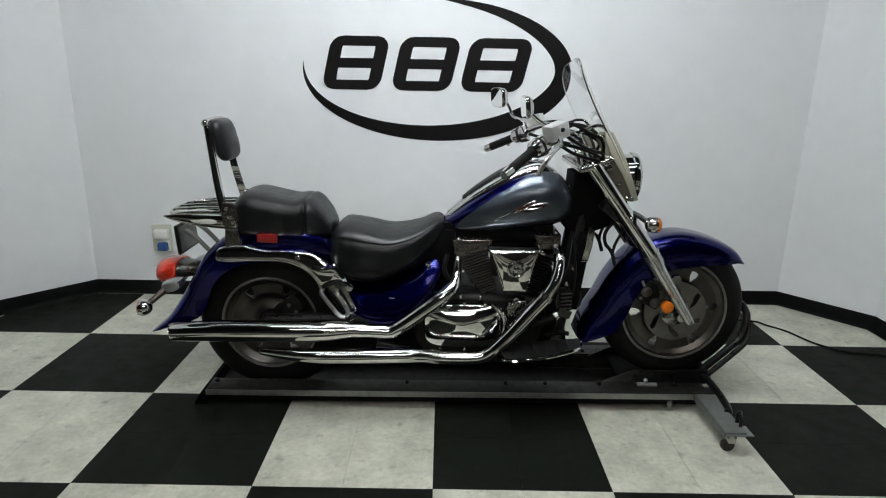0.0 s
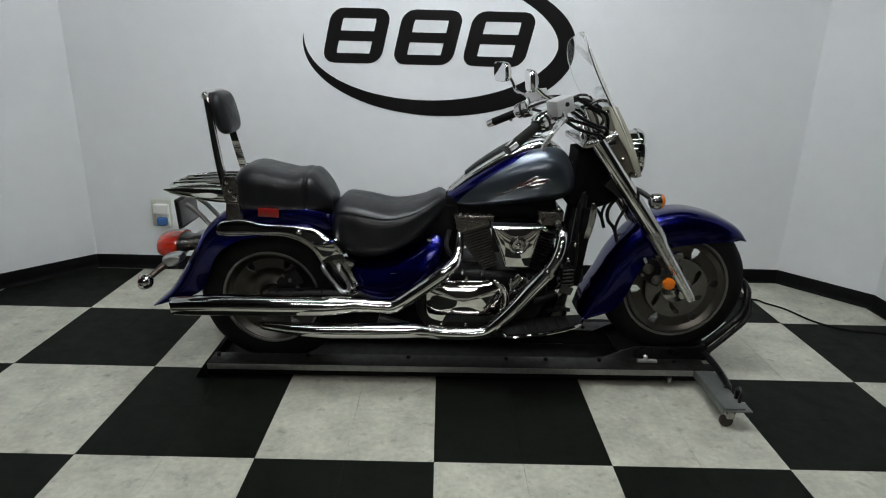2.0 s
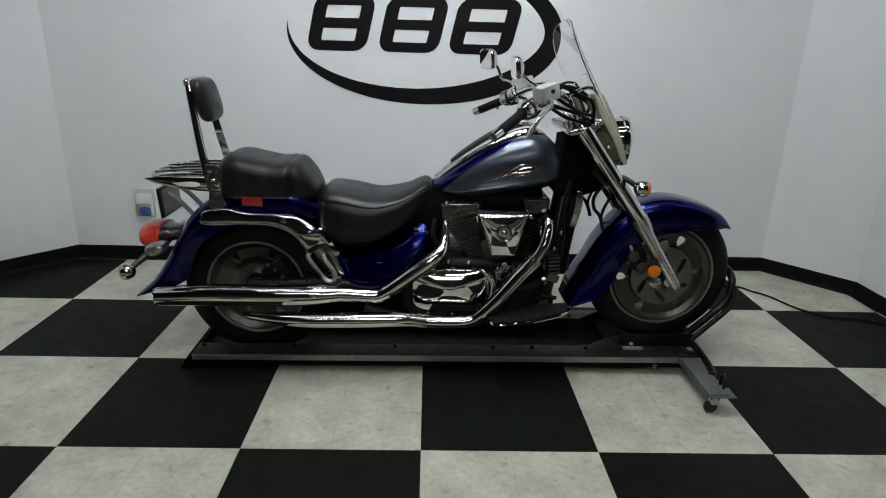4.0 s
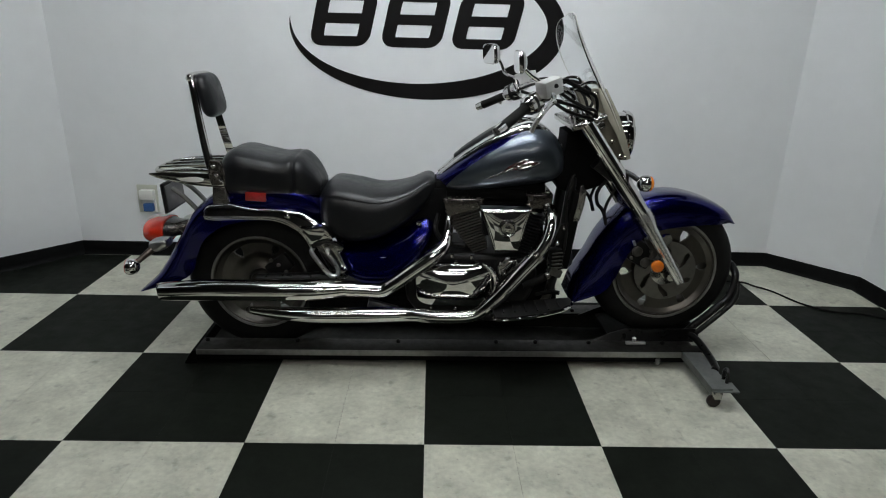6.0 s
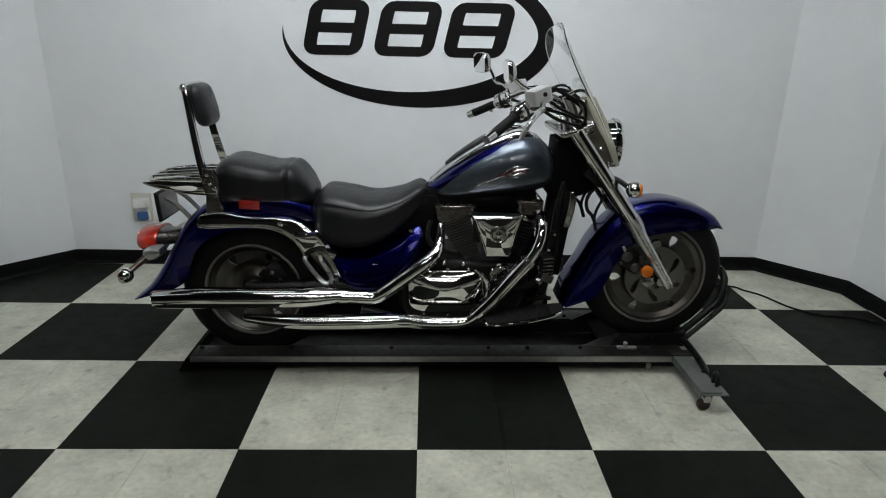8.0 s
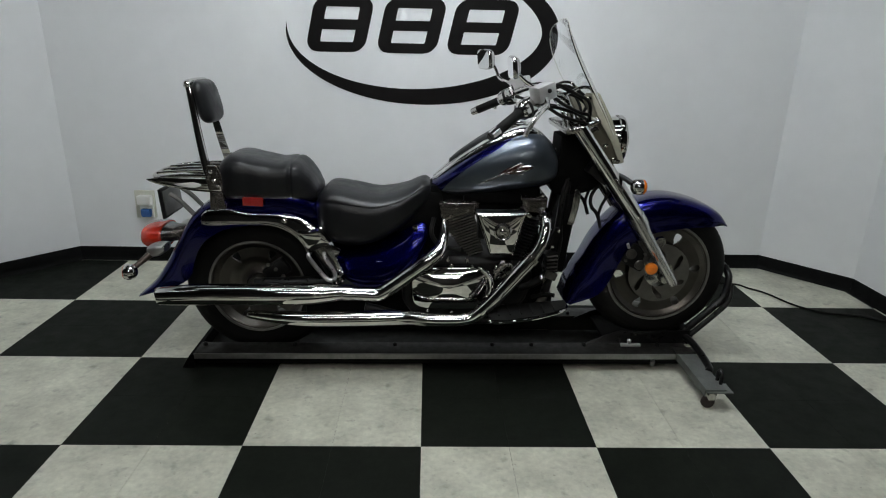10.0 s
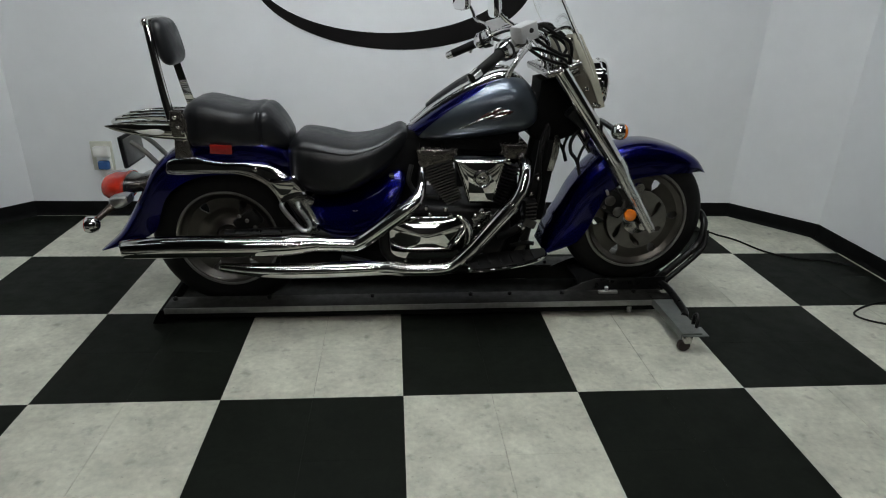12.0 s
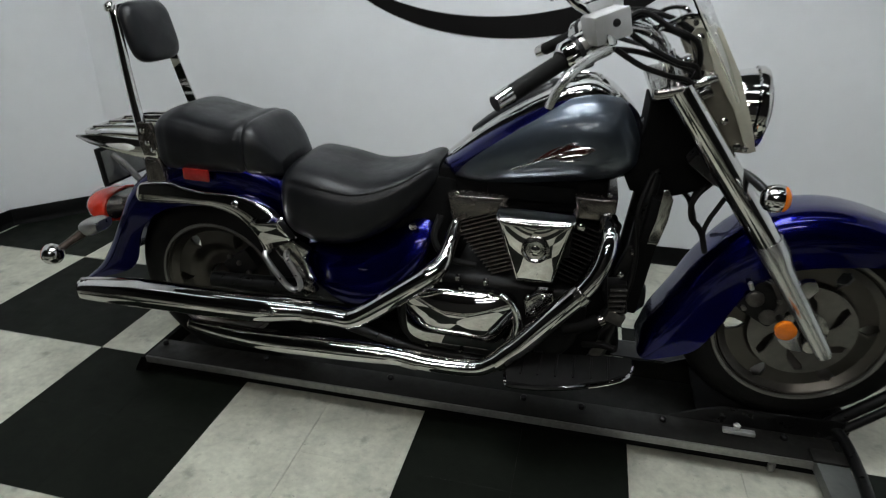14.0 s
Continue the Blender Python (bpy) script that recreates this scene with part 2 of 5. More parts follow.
def slab(outline, y0, y1, bevel=0.003, smooth_to=0, crown=0.0, cuts=1):
    """A plate with an outline in x and z, from y0 to y1 (the shown face), its edge rounded and its face crowned."""
    pts = [Vector((x, 0, z)) for x, z in outline]
    if cuts > 1:
        pts = [a.lerp(b, k / cuts) for a, b in zip(pts, pts[1:] + pts[:1]) for k in range(cuts)]
    if smooth_to:
        q = spline([*outline, outline[0]], smooth_to)[:-1]
        pts = [Vector((p[0], 0, p[1])) for p in q]
    c = sum(pts, Vector()) / len(pts)
    s = 1 if y1 > y0 else -1
    rings = [[Vector((p.x, y0, p.z)) for p in pts]]
    for k in range(4):
        a = k / 3 * math.pi / 2
        inset, y = bevel * (1 - math.cos(a)), y1 - s * bevel * (1 - math.sin(a))
        rings.append([Vector((p.x, y, p.z)) + (c - p).normalized() * inset for p in pts])
    if crown:
        for f in (0.97, 0.93, 0.88, 0.8, 0.7, 0.55, 0.4, 0.25, 0.1):
            rings.append([Vector((c.x + (p.x - c.x) * f, y1 + s * crown * (1 - f * f), c.z + (p.z - c.z) * f)) for p in pts])
    return skin(bmesh.new(), rings)


def panel(tl, tr, br, bl, y0, depth, crown, n=24, edge=0.10):
    """A four-cornered cover in x and z with a rounded rim and a gently domed face, swelling from y0 towards -y."""
    rows = []
    for j in range(n + 1):
        v = j / n
        row = []
        for i in range(n + 1):
            u = i / n
            x = (tl[0] * (1 - u) + tr[0] * u) * (1 - v) + (bl[0] * (1 - u) + br[0] * u) * v
            z = (tl[1] * (1 - u) + tr[1] * u) * (1 - v) + (bl[1] * (1 - u) + br[1] * u) * v
            e = min(u, 1 - u, v, 1 - v)
            rim = math.sqrt(max(0.0, 1 - (1 - min(1.0, e / edge)) ** 2))
            row.append(Vector((x, y0 - depth * (0.55 + 0.45 * rim if e > 0 else 0.0) - crown * (1 - (2 * u - 1) ** 2) * (1 - (2 * v - 1) ** 2), z)))
        rows.append(row)
    return skin(bmesh.new(), rows, closed=False)


def pillow(rows, y0, depth, s, steps=40, n=16, p=0.45, q=0.35, lean=1.0):
    """A bulging cover: rows of x, low and high edge, swelling from y0 outward by depth."""
    rings = []
    for i, (x, lo, hi) in enumerate(spline(rows, steps)):
        u = math.sin(math.pi * (0.004 + 0.992 * i / steps)) ** q
        rings.append([Vector((x, s * (y0 + depth * u * math.sin(math.pi * min(1, max(0, k / n)) ** lean) ** p), lo + (hi - lo) * k / n)) for k in range(n + 1)])
    bm = skin(bmesh.new(), rings, closed=False)
    back = [bm.verts.new((r[k].x, s * y0 * 0.4, r[k].z)) for r in rings for k in (0, n)]
    bm.verts.ensure_lookup_table()
    m = n + 1
    for i in range(steps):
        for e, k in ((0, 0), (1, n)):
            bm.faces.new((bm.verts[i * m + k], bm.verts[(i + 1) * m + k], back[2 * (i + 1) + e], back[2 * i + e]))
    return bm


def hull(sections, n=28, steps=30, power=0.75, crease=0.0, yc=0.0, folds=(), seam=0.30):
    """A body along x: rows of x, top, bottom, half width, smoothed; crease cuts a seam along its flanks, folds (x, depth, width) run across it."""
    rings = []
    for x, top, bot, w in spline(sections, steps):
        zc, h = (top + bot) / 2, (top - bot) / 2
        pinch = 1 - sum(d * math.exp(-((x - fx) / fw) ** 2) for fx, d, fw in folds)
        w, h = w * pinch, h * (0.5 + 0.5 * pinch)
        ring = []
        for k in range(n):
            a = 2 * math.pi * k / n
            ca, sa = math.cos(a), math.sin(a)
            f = 1.0
            if crease:
                d = seam - sa
                f = 1 - crease * (math.exp(-d / 0.25) if d > 0 else max(0.0, 1 + d / 0.07))
            ring.append(Vector((x, yc + w * f * math.copysign(abs(ca) ** power, ca), zc + h * math.copysign(abs(sa) ** power, sa))))
        rings.append(ring)
    return skin(bmesh.new(), rings)


def fender(crest, edge, w, steps=40, n=20, p=0.55, q=0.7, thick=0.004, tuck=0.0):
    """A mudguard: from its crest line down to its side edges at y = +-w."""
    rings = []
    for c, e, half in zip(spline(crest, steps), spline(edge, steps), spline([(v,) for v in w], steps)):
        for_ring = []
        for k in range(n + 1):
            a = math.pi * k / n
            s, u = math.sin(a) ** p, math.cos(a)
            for_ring.append(Vector((e[0] + (c[0] - e[0]) * s, -half[0] * (1 - tuck * max(0.0, (abs(u) - 0.55) / 0.45) ** 2) * math.copysign(abs(u) ** q, u), e[1] + (c[1] - e[1]) * s)))
        rings.append(for_ring)
    bm = skin(bmesh.new(), rings, closed=False)
    bmesh.ops.recalc_face_normals(bm, faces=bm.faces)
    bmesh.ops.solidify(bm, geom=bm.faces[:], thickness=thick)
    return bm


def band(pairs, y0, y1, edge=0.005):
    """A bar bent in the plane of x and z: pairs of low and high points (x, z), from y0 to y1 (the shown face)."""
    rings = []
    s = 1 if y1 > y0 else -1
    for x0, z0, x1, z1 in spline(pairs, 40):
        a, b = Vector((x0, 0, z0)), Vector((x1, 0, z1))
        d = (b - a).normalized() * edge
        ring = [(a, y0), (a, y1 - s * edge), (a + d * 0.3, y1 - s * edge * 0.3), (a + d, y1), (b - d, y1), (b - d * 0.3, y1 - s * edge * 0.3), (b, y1 - s * edge), (b, y0)]
        rings.append([Vector((p.x, y, p.z)) for p, y in ring])
    return skin(bmesh.new(), rings)


# ---- room ----
WALL_Y, WALL_X, CUT, TOP, REAR, FRONT, HALL_X = 1.237, 2.465, 0.40, 3.0, -7.0, -1.0, 4.6


def wall(name, a, b, label, material=WALL, thick=0.12, low=-0.02):
    """A wall between two floor points, its face on that line and its body to the left of a to b."""
    a, b = Vector((*a, 0)), Vector((*b, 0))
    d = (b - a).normalized()
    nrm = Vector((-d.y, d.x, 0)) * thick
    bm = bmesh.new()
    quad = [a, b, b + nrm, a + nrm]
    vs = [[bm.verts.new(p + Vector((0, 0, z))) for p in quad] for z in (low, TOP)]
    for i in range(4):
        j = (i + 1) % 4
        bm.faces.new((vs[0][i], vs[0][j], vs[1][j], vs[1][i]))
    bm.faces.new(vs[0])
    bm.faces.new(vs[1])
    return tagged(link(name, bm, material, smooth=0), label, "wall", kind="structure")


corners = [(WALL_X, FRONT), (WALL_X, WALL_Y - CUT), (WALL_X - CUT * 0.86, WALL_Y), (-WALL_X + CUT * 0.86, WALL_Y), (-WALL_X, WALL_Y - CUT), (-WALL_X, FRONT)]
wide = [(WALL_X, FRONT), (HALL_X, FRONT), (HALL_X, REAR), (-HALL_X, REAR), (-HALL_X, FRONT), (-WALL_X, FRONT)]
white = ["wall_east", "wall_northeast", "wall_north", "wall_northwest", "wall_west"]
labels = ["plain white painted side wall", "short angled white painted corner wall", "white painted showroom wall behind the motorcycle",
          "short angled white painted corner wall", "plain white painted side wall"]
for i, (nm, lb) in enumerate(zip(white, labels)):
    wall(nm, corners[i + 1], corners[i], lb)
# unseen walls, added near black so that the chrome reflects darkness
for i, nm in enumerate(("wall_right_return", "wall_right_hall", "wall_south", "wall_left_hall", "wall_left_return")):
    wall(nm, wide[i], wide[i + 1], "unseen dark wall added behind to close the room", BACKW)


def base_strip(a, b):
    """Black cove base along a wall: a tall flat band with a small toe."""
    a, b = Vector((*a, 0)), Vector((*b, 0))
    d = (b - a).normalized()
    inn = Vector((d.y, -d.x, 0))
    prof = [(0.0, 0.001), (0.016, 0.001), (0.013, 0.006), (0.008, 0.014), (0.006, 0.03), (0.006, 0.082), (0.004, 0.086), (0.0, 0.086)]
    return skin(bmesh.new(), [[p + inn * o + Vector((0, 0, z)) for o, z in prof] for p in (a, b)])


base = thing("baseboard", "tall black vinyl cove base along the walls", "baseboard", kind="structure")
for i in range(5):
    p, q = corners[i], corners[i + 1]
    part("base_strip", base_strip(q, p), BASE, base, smooth=30)

# unseen ceiling, near black to darken what the chrome reflects
bm = bmesh.new()
box((2 * HALL_X + 0.3, WALL_Y - REAR + 0.3, 0.1), (0, (WALL_Y + REAR) / 2, TOP + 0.05), 0, bm=bm)
tagged(link("ceiling", bm, CEIL, smooth=0), "plain near-black ceiling out of view, kept dark for reflections", "ceiling", kind="structure")


def ceiling_light(x, y, length, z=TOP, glow=TUBE):
    ob = thing("ceiling_light", "white fluorescent batten with two bare tubes", "ceiling light", (x, y, z), "ceiling lights")
    part("housing", box((length, 0.16, 0.05), (0, 0, -0.027), 0.006), FIXTURE, ob)
    for s in (-1, 1):
        part("tube", tube([(-length / 2 + 0.03, s * 0.055, -0.088), (length / 2 - 0.03, s * 0.055, -0.088)], 0.019, 12), glow, ob, "glowing fluorescent tube")
    for s in (-1, 1):
        part("tube_holder", box((0.022, 0.155, 0.060), (s * (length / 2 - 0.018), 0, -0.080), 0.004), FIXTURE, ob)
    return ob


# unseen battens, added to balance the brightness of the wall's ends
for x in (-1.45, 1.45):
    ceiling_light(x, -0.40, 1.22, glow=SIDE_FILL)
for y in (-0.05, -0.42, -0.79):
    ceiling_light(0, y, 1.22, glow=WALL_TUBE)
# the two outer battens are added fill too, out of view
for x, y, glow in ((-2.7, -1.25, OUTER_FILL), (2.7, -1.25, OUTER_FILL), (-0.7, -1.2, TUBE), (0.7, -1.2, TUBE)):
    ceiling_light(x, y, 1.22, glow=glow)
for x, y in ((-0.75, -3.3), (0.75, -3.3), (0, -4.4), (0, -5.6)):
    ceiling_light(x, y, 1.22, glow=HALL_TUBE)


# ---- wall decal and outlet ----
DECAL_Y = WALL_Y - 0.0025


def flat_shape(rings, y, bm=None):
    """A thin decal between two open lines of (x, z)."""
    bm = bm or bmesh.new()
    rows = []
    for dy in (0.0, 0.002):
        rows.append([[bm.verts.new((x, y + dy, z)) for x, z in line] for line in rings])
    for (a, b), flip in ((rows[0], 0), (rows[1], 1)):
        for i in range(len(a) - 1):
            bm.faces.new((a[i], a[i + 1], b[i + 1], b[i]))
    for f, g in ((rows[0][0], rows[1][0]), (rows[0][1], rows[1][1])):
        for i in range(len(f) - 1):
            bm.faces.new((f[i], f[i + 1], g[i + 1], g[i]))
    return bm


decal = thing("wall_decal", "black oval swoosh with three slanted blocks on white wall", "wall decal", (0, 0, 0))
outer, inner = [], []
for k in range(97):
    s = k / 96
    a = math.pi / 2 - s * (math.pi * 1.5 + 0.12)
    x, z = -0.022 + 0.765 * math.cos(a), 1.365 + 0.388 * math.sin(a)
    th = 0.105 * math.sin(math.pi * s ** 0.92) ** 0.85 * (1 - 0.28 * s) * 1.18 if 0 < s < 1 else 0.0005
    nx, nz = math.cos(a) / 0.765, math.sin(a) / 0.388
    ln = math.hypot(nx, nz)
    outer.append((x, z))
    inner.append((x - nx / ln * th, z - nz / ln * th))
part("swoosh", flat_shape((outer, inner), DECAL_Y), LOGO, decal, smooth=0)


def slotted_block(x0, x1, z0, z1, slant, radius):
    """A slanted block with rounded ends and two level slots."""
    bm = bmesh.new()
    h = z1 - z0
    bar = h * 0.185
    zs = [z0, z0 + bar, z0 + (h - bar) / 2, z0 + (h + bar) / 2, z1 - bar, z1]

    def edge_x(z, right):
        r = radius
        e = 0.0
        for zc, sgn in ((z0 + r, -1), (z1 - r, 1)):
            d = (z - zc) * sgn
            if d > 0:
                e = r - math.sqrt(max(0, r * r - d * d))
        sh = slant * (z - z0) / h
        return (x1 - e if right else x0 + e) + sh

    post = (x1 - x0) * 0.22
    for za, zb in ((zs[0], zs[1]), (zs[2], zs[3]), (zs[4], zs[5])):
        zz = [za + (zb - za) * i / 12 for i in range(13)]
        flat_shape(([(edge_x(z, 0), z) for z in zz], [(edge_x(z, 1), z) for z in zz]), DECAL_Y, bm)
    for za, zb in ((zs[1], zs[2]), (zs[3], zs[4])):
        zz = [za + (zb - za) * i / 4 for i in range(5)]
        flat_shape(([(edge_x(z, 0), z) for z in zz], [(edge_x(z, 0) + post, z) for z in zz]), DECAL_Y, bm)
        flat_shape(([(edge_x(z, 1) - post, z) for z in zz], [(edge_x(z, 1), z) for z in zz]), DECAL_Y, bm)
    return bm


for x0, x1 in ((-0.686, -0.356), (-0.292, 0.045), (0.098, 0.45)):
    part("block", slotted_block(x0, x1, 1.258, 1.55, 0.068, 0.07), LOGO, decal, "slanted black block with two slots", smooth=0)

outlet = thing("wall_outlet", "white wall outlet with a plug-in holding blue liquid", "outlet", (-1.685, WALL_Y, 0.36))
part("cover_plate", box((0.118, 0.012, 0.168), (0, -0.006, 0.0), 0.003), EDGE, outlet)
part("bulb_holder", box((0.085, 0.045, 0.060), (0.008, -0.030, 0.030), 0.012), WHITE_PL, outlet, "white plastic plug-in")
part("bottle", box((0.060, 0.030, 0.050), (0.012, -0.038, -0.046), 0.010, seg=3), BLUE_PL, outlet, "bottle of blue liquid")
part("bottle_cage", box((0.080, 0.020, 0.085), (0.008, -0.014, -0.038), 0.006), WHITE_PL, outlet)

# ---- motorcycle dolly ----
dolly = thing("motorcycle_dolly", "low steel motorcycle dolly with a wheel chock and casters", "dolly", (0, 0.15, 0))
for s in (-1, 1):
    rail = part("side_rail", box((2.10, 0.006, 0.024), (0.095, s * 0.238, 0.065), 0.0015, (0, -0.45, 0)), RAIL_FACE, dolly, "scuffed galvanised rail")
    part("rail_flange", box((2.10, 0.098, 0.005), (0.095, s * 0.187, 0.0765), 0.0015, (0, -0.45, 0)), RAIL_TOP, rail, "worn dark steel flange")
    part("rail_web", box((2.09, 0.005, 0.062), (0.095, s * 0.137, 0.040), 0.001, (0, -0.45, 0)), TROUGH, rail)
    part("rail_skirt", box((2.08, 0.005, 0.030), (0.095, s * 0.225, 0.040), 0.001, (0, -0.45, 0)), TRAY, rail)
    for x in (-0.93, -0.55, -0.12, 0.30, 0.47, 0.70, 1.02):
        part("bolt", lathe([(0.010, 0), (0.010, 0.010), (0.004, 0.014)], (x, s * 0.165, 0.078 + 0.0079 * x), "z", 8), BLACK, rail)
part("tray", box((1.98, 0.272, 0.010), (0.03, 0, 0.0065), 0.001), TROUGH, dolly, "worn black wheel trough")
part("ramp", slab([(-1.005, 0.003), (-0.955, 0.003), (-0.955, 0.062), (-0.972, 0.062), (-1.003, 0.010)], -0.242, 0.242, 0.003), TRAY, dolly, "black loading ramp")
for s in (-1, 1):
    a = bmesh.new()
    box((0.078, 0.32, 0.006), (1.117, s * 0.375, 0.090), 0.0015, bm=a)
    box((0.006, 0.30, 0.030), (1.081, s * 0.375, 0.074), 0.0015, bm=a)
    arm = part("outrigger", a, OUTRIGGER, dolly, "grey steel outrigger plate")
    part("arm_root", box((0.09, 0.05, 0.008), (1.115, s * 0.225, 0.096), 0.002), RAIL_TOP, arm)
    part("caster_plate", box((0.10, 0.07, 0.004), (1.130, s * 0.510, 0.0845), 0.001), OUTRIGGER, arm)
    part("caster_fork", box((0.032, 0.05, 0.040), (1.108, s * 0.508, 0.064), 0.006), CHROME_DULL, arm)
    part("caster_wheel", lathe([(0.012, -0.011), (0.023, -0.010), (0.026, -0.005), (0.026, 0.005), (0.023, 0.010), (0.012, 0.011)], (1.104, s * 0.508, 0.027), "y", 24), CASTER, arm, "small dark red rubber caster")
    part("side_hoop", tube([(1.145, s * 0.10, 0.115), (1.165, s * 0.18, 0.112), (1.168, s * 0.30, 0.100), (1.160, s * 0.37, 0.094), (1.150, s * 0.39, 0.090)], 0.015, 10, 24), BLACK, dolly, "black tube brace")
    part("eye", tube([(1.152, s * 0.46, 0.092), (1.152, s * 0.46, 0.128), (1.152, s * 0.475, 0.142), (1.152, s * 0.49, 0.128), (1.152, s * 0.49, 0.092)], 0.007, 8, 16), BLACK, dolly, "black upright steel eye")
for s in (-1, 1):
    part("chock_tube", tube([(1.120, s * 0.105, 0.095), (1.252, s * 0.11, 0.235), (1.305, s * 0.105, 0.295), (1.326, s * 0.085, 0.375), (1.326, s * 0.035, 0.41)], 0.016, 10, 26), BLACK, dolly, "black tubular wheel chock")
for s in (-1, 1):
    part("chock_brace", tube([(1.135, s * 0.125, 0.078), (1.270, s * 0.125, 0.218), (1.324, s * 0.12, 0.285), (1.336, s * 0.095, 0.35)], 0.012, 10, 24), BLACK, dolly, "black tubular chock brace")
part("chock_bar", tube([(1.326, -0.04, 0.41), (1.326, 0.04, 0.41)], 0.014, 10), BLACK, dolly)
part("cradle", slab([(0.80, 0.080), (1.19, 0.080), (1.19, 0.128), (1.15, 0.132), (1.11, 0.102), (0.96, 0.098), (0.86, 0.102), (0.80, 0.092)], -0.125, 0.125, 0.004), TRAY, dolly, "black pivoting wheel cradle")
for s in (-1, 1):
    part("cradle_cheek", slab([(0.72, 0.080), (1.17, 0.080), (1.17, 0.145), (1.10, 0.142), (0.86, 0.138), (0.80, 0.118)], s * 0.127, s * 0.134, 0.002), BLACK, dolly, "black cradle side plate")
latch = part("latch", box((0.085, 0.018, 0.013), (0.900, -0.175, 0.094), 0.004), SILVER_CAST, dolly, "bright steel latch")
part("latch_knob", lathe([(0.006, 0.0), (0.008, 0.012), (0.010, 0.018), (0.004, 0.024)], (0.892, -0.175, 0.098), "z", 10), SILVER_CAST, latch)
part("foot_bolt", lathe([(0.010, -0.022), (0.012, 0.0), (0.008, 0.005)], (0.985, -0.225, 0.045), "z", 10), STEEL, dolly)

# ---- motorcycle ----
bike = thing("motorcycle", "blue and slate chrome cruiser motorcycle standing on a steel dolly", "motorcycle", (0, 0.10, 0.029))
bike.scale = (0.978, 0.978, 0.978)
REAR_HUB, FRONT_HUB = (-0.713, 0.0, 0.307), (1.020, 0.0, 0.391)


def wheel(name, hub, tyre_r, rim_r, w, gap):
    cx, cy, cz = hub
    ob = new(name)
    ob.parent = bike
    ob.location = hub
    o = (0, 0, 0)
    tp = []
    for k in range(17):
        a = math.pi * k / 16
        tp.append((rim_r - 0.004 + (tyre_r - rim_r + 0.004) * math.sin(a) ** 0.62, -w / 2 * math.copysign(abs(math.cos(a)) ** 0.8, math.cos(a)) * (1 - 0.12 * math.sin(a))))
    t = part("tyre", lathe(tp + [(rim_r - 0.012, w * 0.3), (rim_r - 0.012, -w * 0.3)], o, "y", 72, closed=True), RUBBER, ob, "black road tyre")
    rim = [(rim_r + 0.006, -w * 0.44), (rim_r + 0.004, -w * 0.47), (rim_r - 0.010, -w * 0.46), (rim_r - 0.022, -w * 0.36), (rim_r - 0.034, -w * 0.28), (rim_r - 0.040, 0),
           (rim_r - 0.034, w * 0.28), (rim_r - 0.022, w * 0.36), (rim_r - 0.010, w * 0.46), (rim_r + 0.004, w * 0.47), (rim_r + 0.006, w * 0.44), (rim_r - 0.008, w * 0.3), (rim_r - 0.012, 0), (rim_r - 0.008, -w * 0.3)]
    for q in (-1, 1):
        part("rim_flange", lathe([(rim_r + 0.004, q * w * 0.48), (rim_r + 0.002, q * w * 0.512), (rim_r - 0.006, q * w * 0.508), (rim_r - 0.006, q * w * 0.45)], o, "y", 72, closed=True), RIM_EDGE, ob, "bright rim flange")
    part("rim", lathe(rim, o, "y", 72, closed=True), WHEEL_ALU, ob, "polished alloy rim")
    part("hub", lathe([(0.02, -0.07), (0.045, -0.068), (0.05, -0.05), (0.062, -0.045), (0.066, 0.045), (0.045, 0.068), (0.02, 0.07)], o, "y", 36), WHEEL_ALU, ob)
    r0, r1, n, m = 0.050, rim_r - 0.010, 378, 40
    disc = bmesh.new()
    for i in range(n):
        a = (360 * i / n + 0.5 * 360 / n - 5) % 60
        a = min(a, 60 - a)
        for j in range(m):
            f = (j + 0.5) / m
            if 0.52 < f < 0.90 and a < gap * math.sin(math.pi * (f - 0.52) / 0.38) ** 0.7 * (0.55 + 0.55 * (f - 0.52) / 0.38):
                continue
            quad = []
            for di, dj in ((0, 0), (1, 0), (1, 1), (0, 1)):
                t, g = 2 * math.pi * (i + di) / n, (j + dj) / m
                r = r0 + (r1 - r0) * g
                y = -0.048 + 0.016 * math.sin(math.pi * min(1.0, g / 0.55)) - 0.0012 * math.cos(6 * (t - math.radians(5))) * math.sin(math.pi * g) - w * 0.11 * max(0.0, (g - 0.86) / 0.14)
                quad.append(disc.verts.new((r * math.cos(t), y, r * math.sin(t))))
            disc.faces.new(quad)
    bmesh.ops.remove_doubles(disc, verts=disc.verts, dist=1e-5)
    bmesh.ops.recalc_face_normals(disc, faces=disc.faces)
    bmesh.ops.solidify(disc, geom=disc.faces[:], thickness=0.010)
    part("wheel_disc", disc, WHEEL_ALU, ob, "dull cast alloy wheel disc with six openings", smooth=50)
    return ob


fw = wheel("front_wheel", FRONT_HUB, 0.313, 0.222, 0.15, 7.0)
rw = wheel("rear_wheel", REAR_HUB, 0.322, 0.205, 0.18, 7.5)


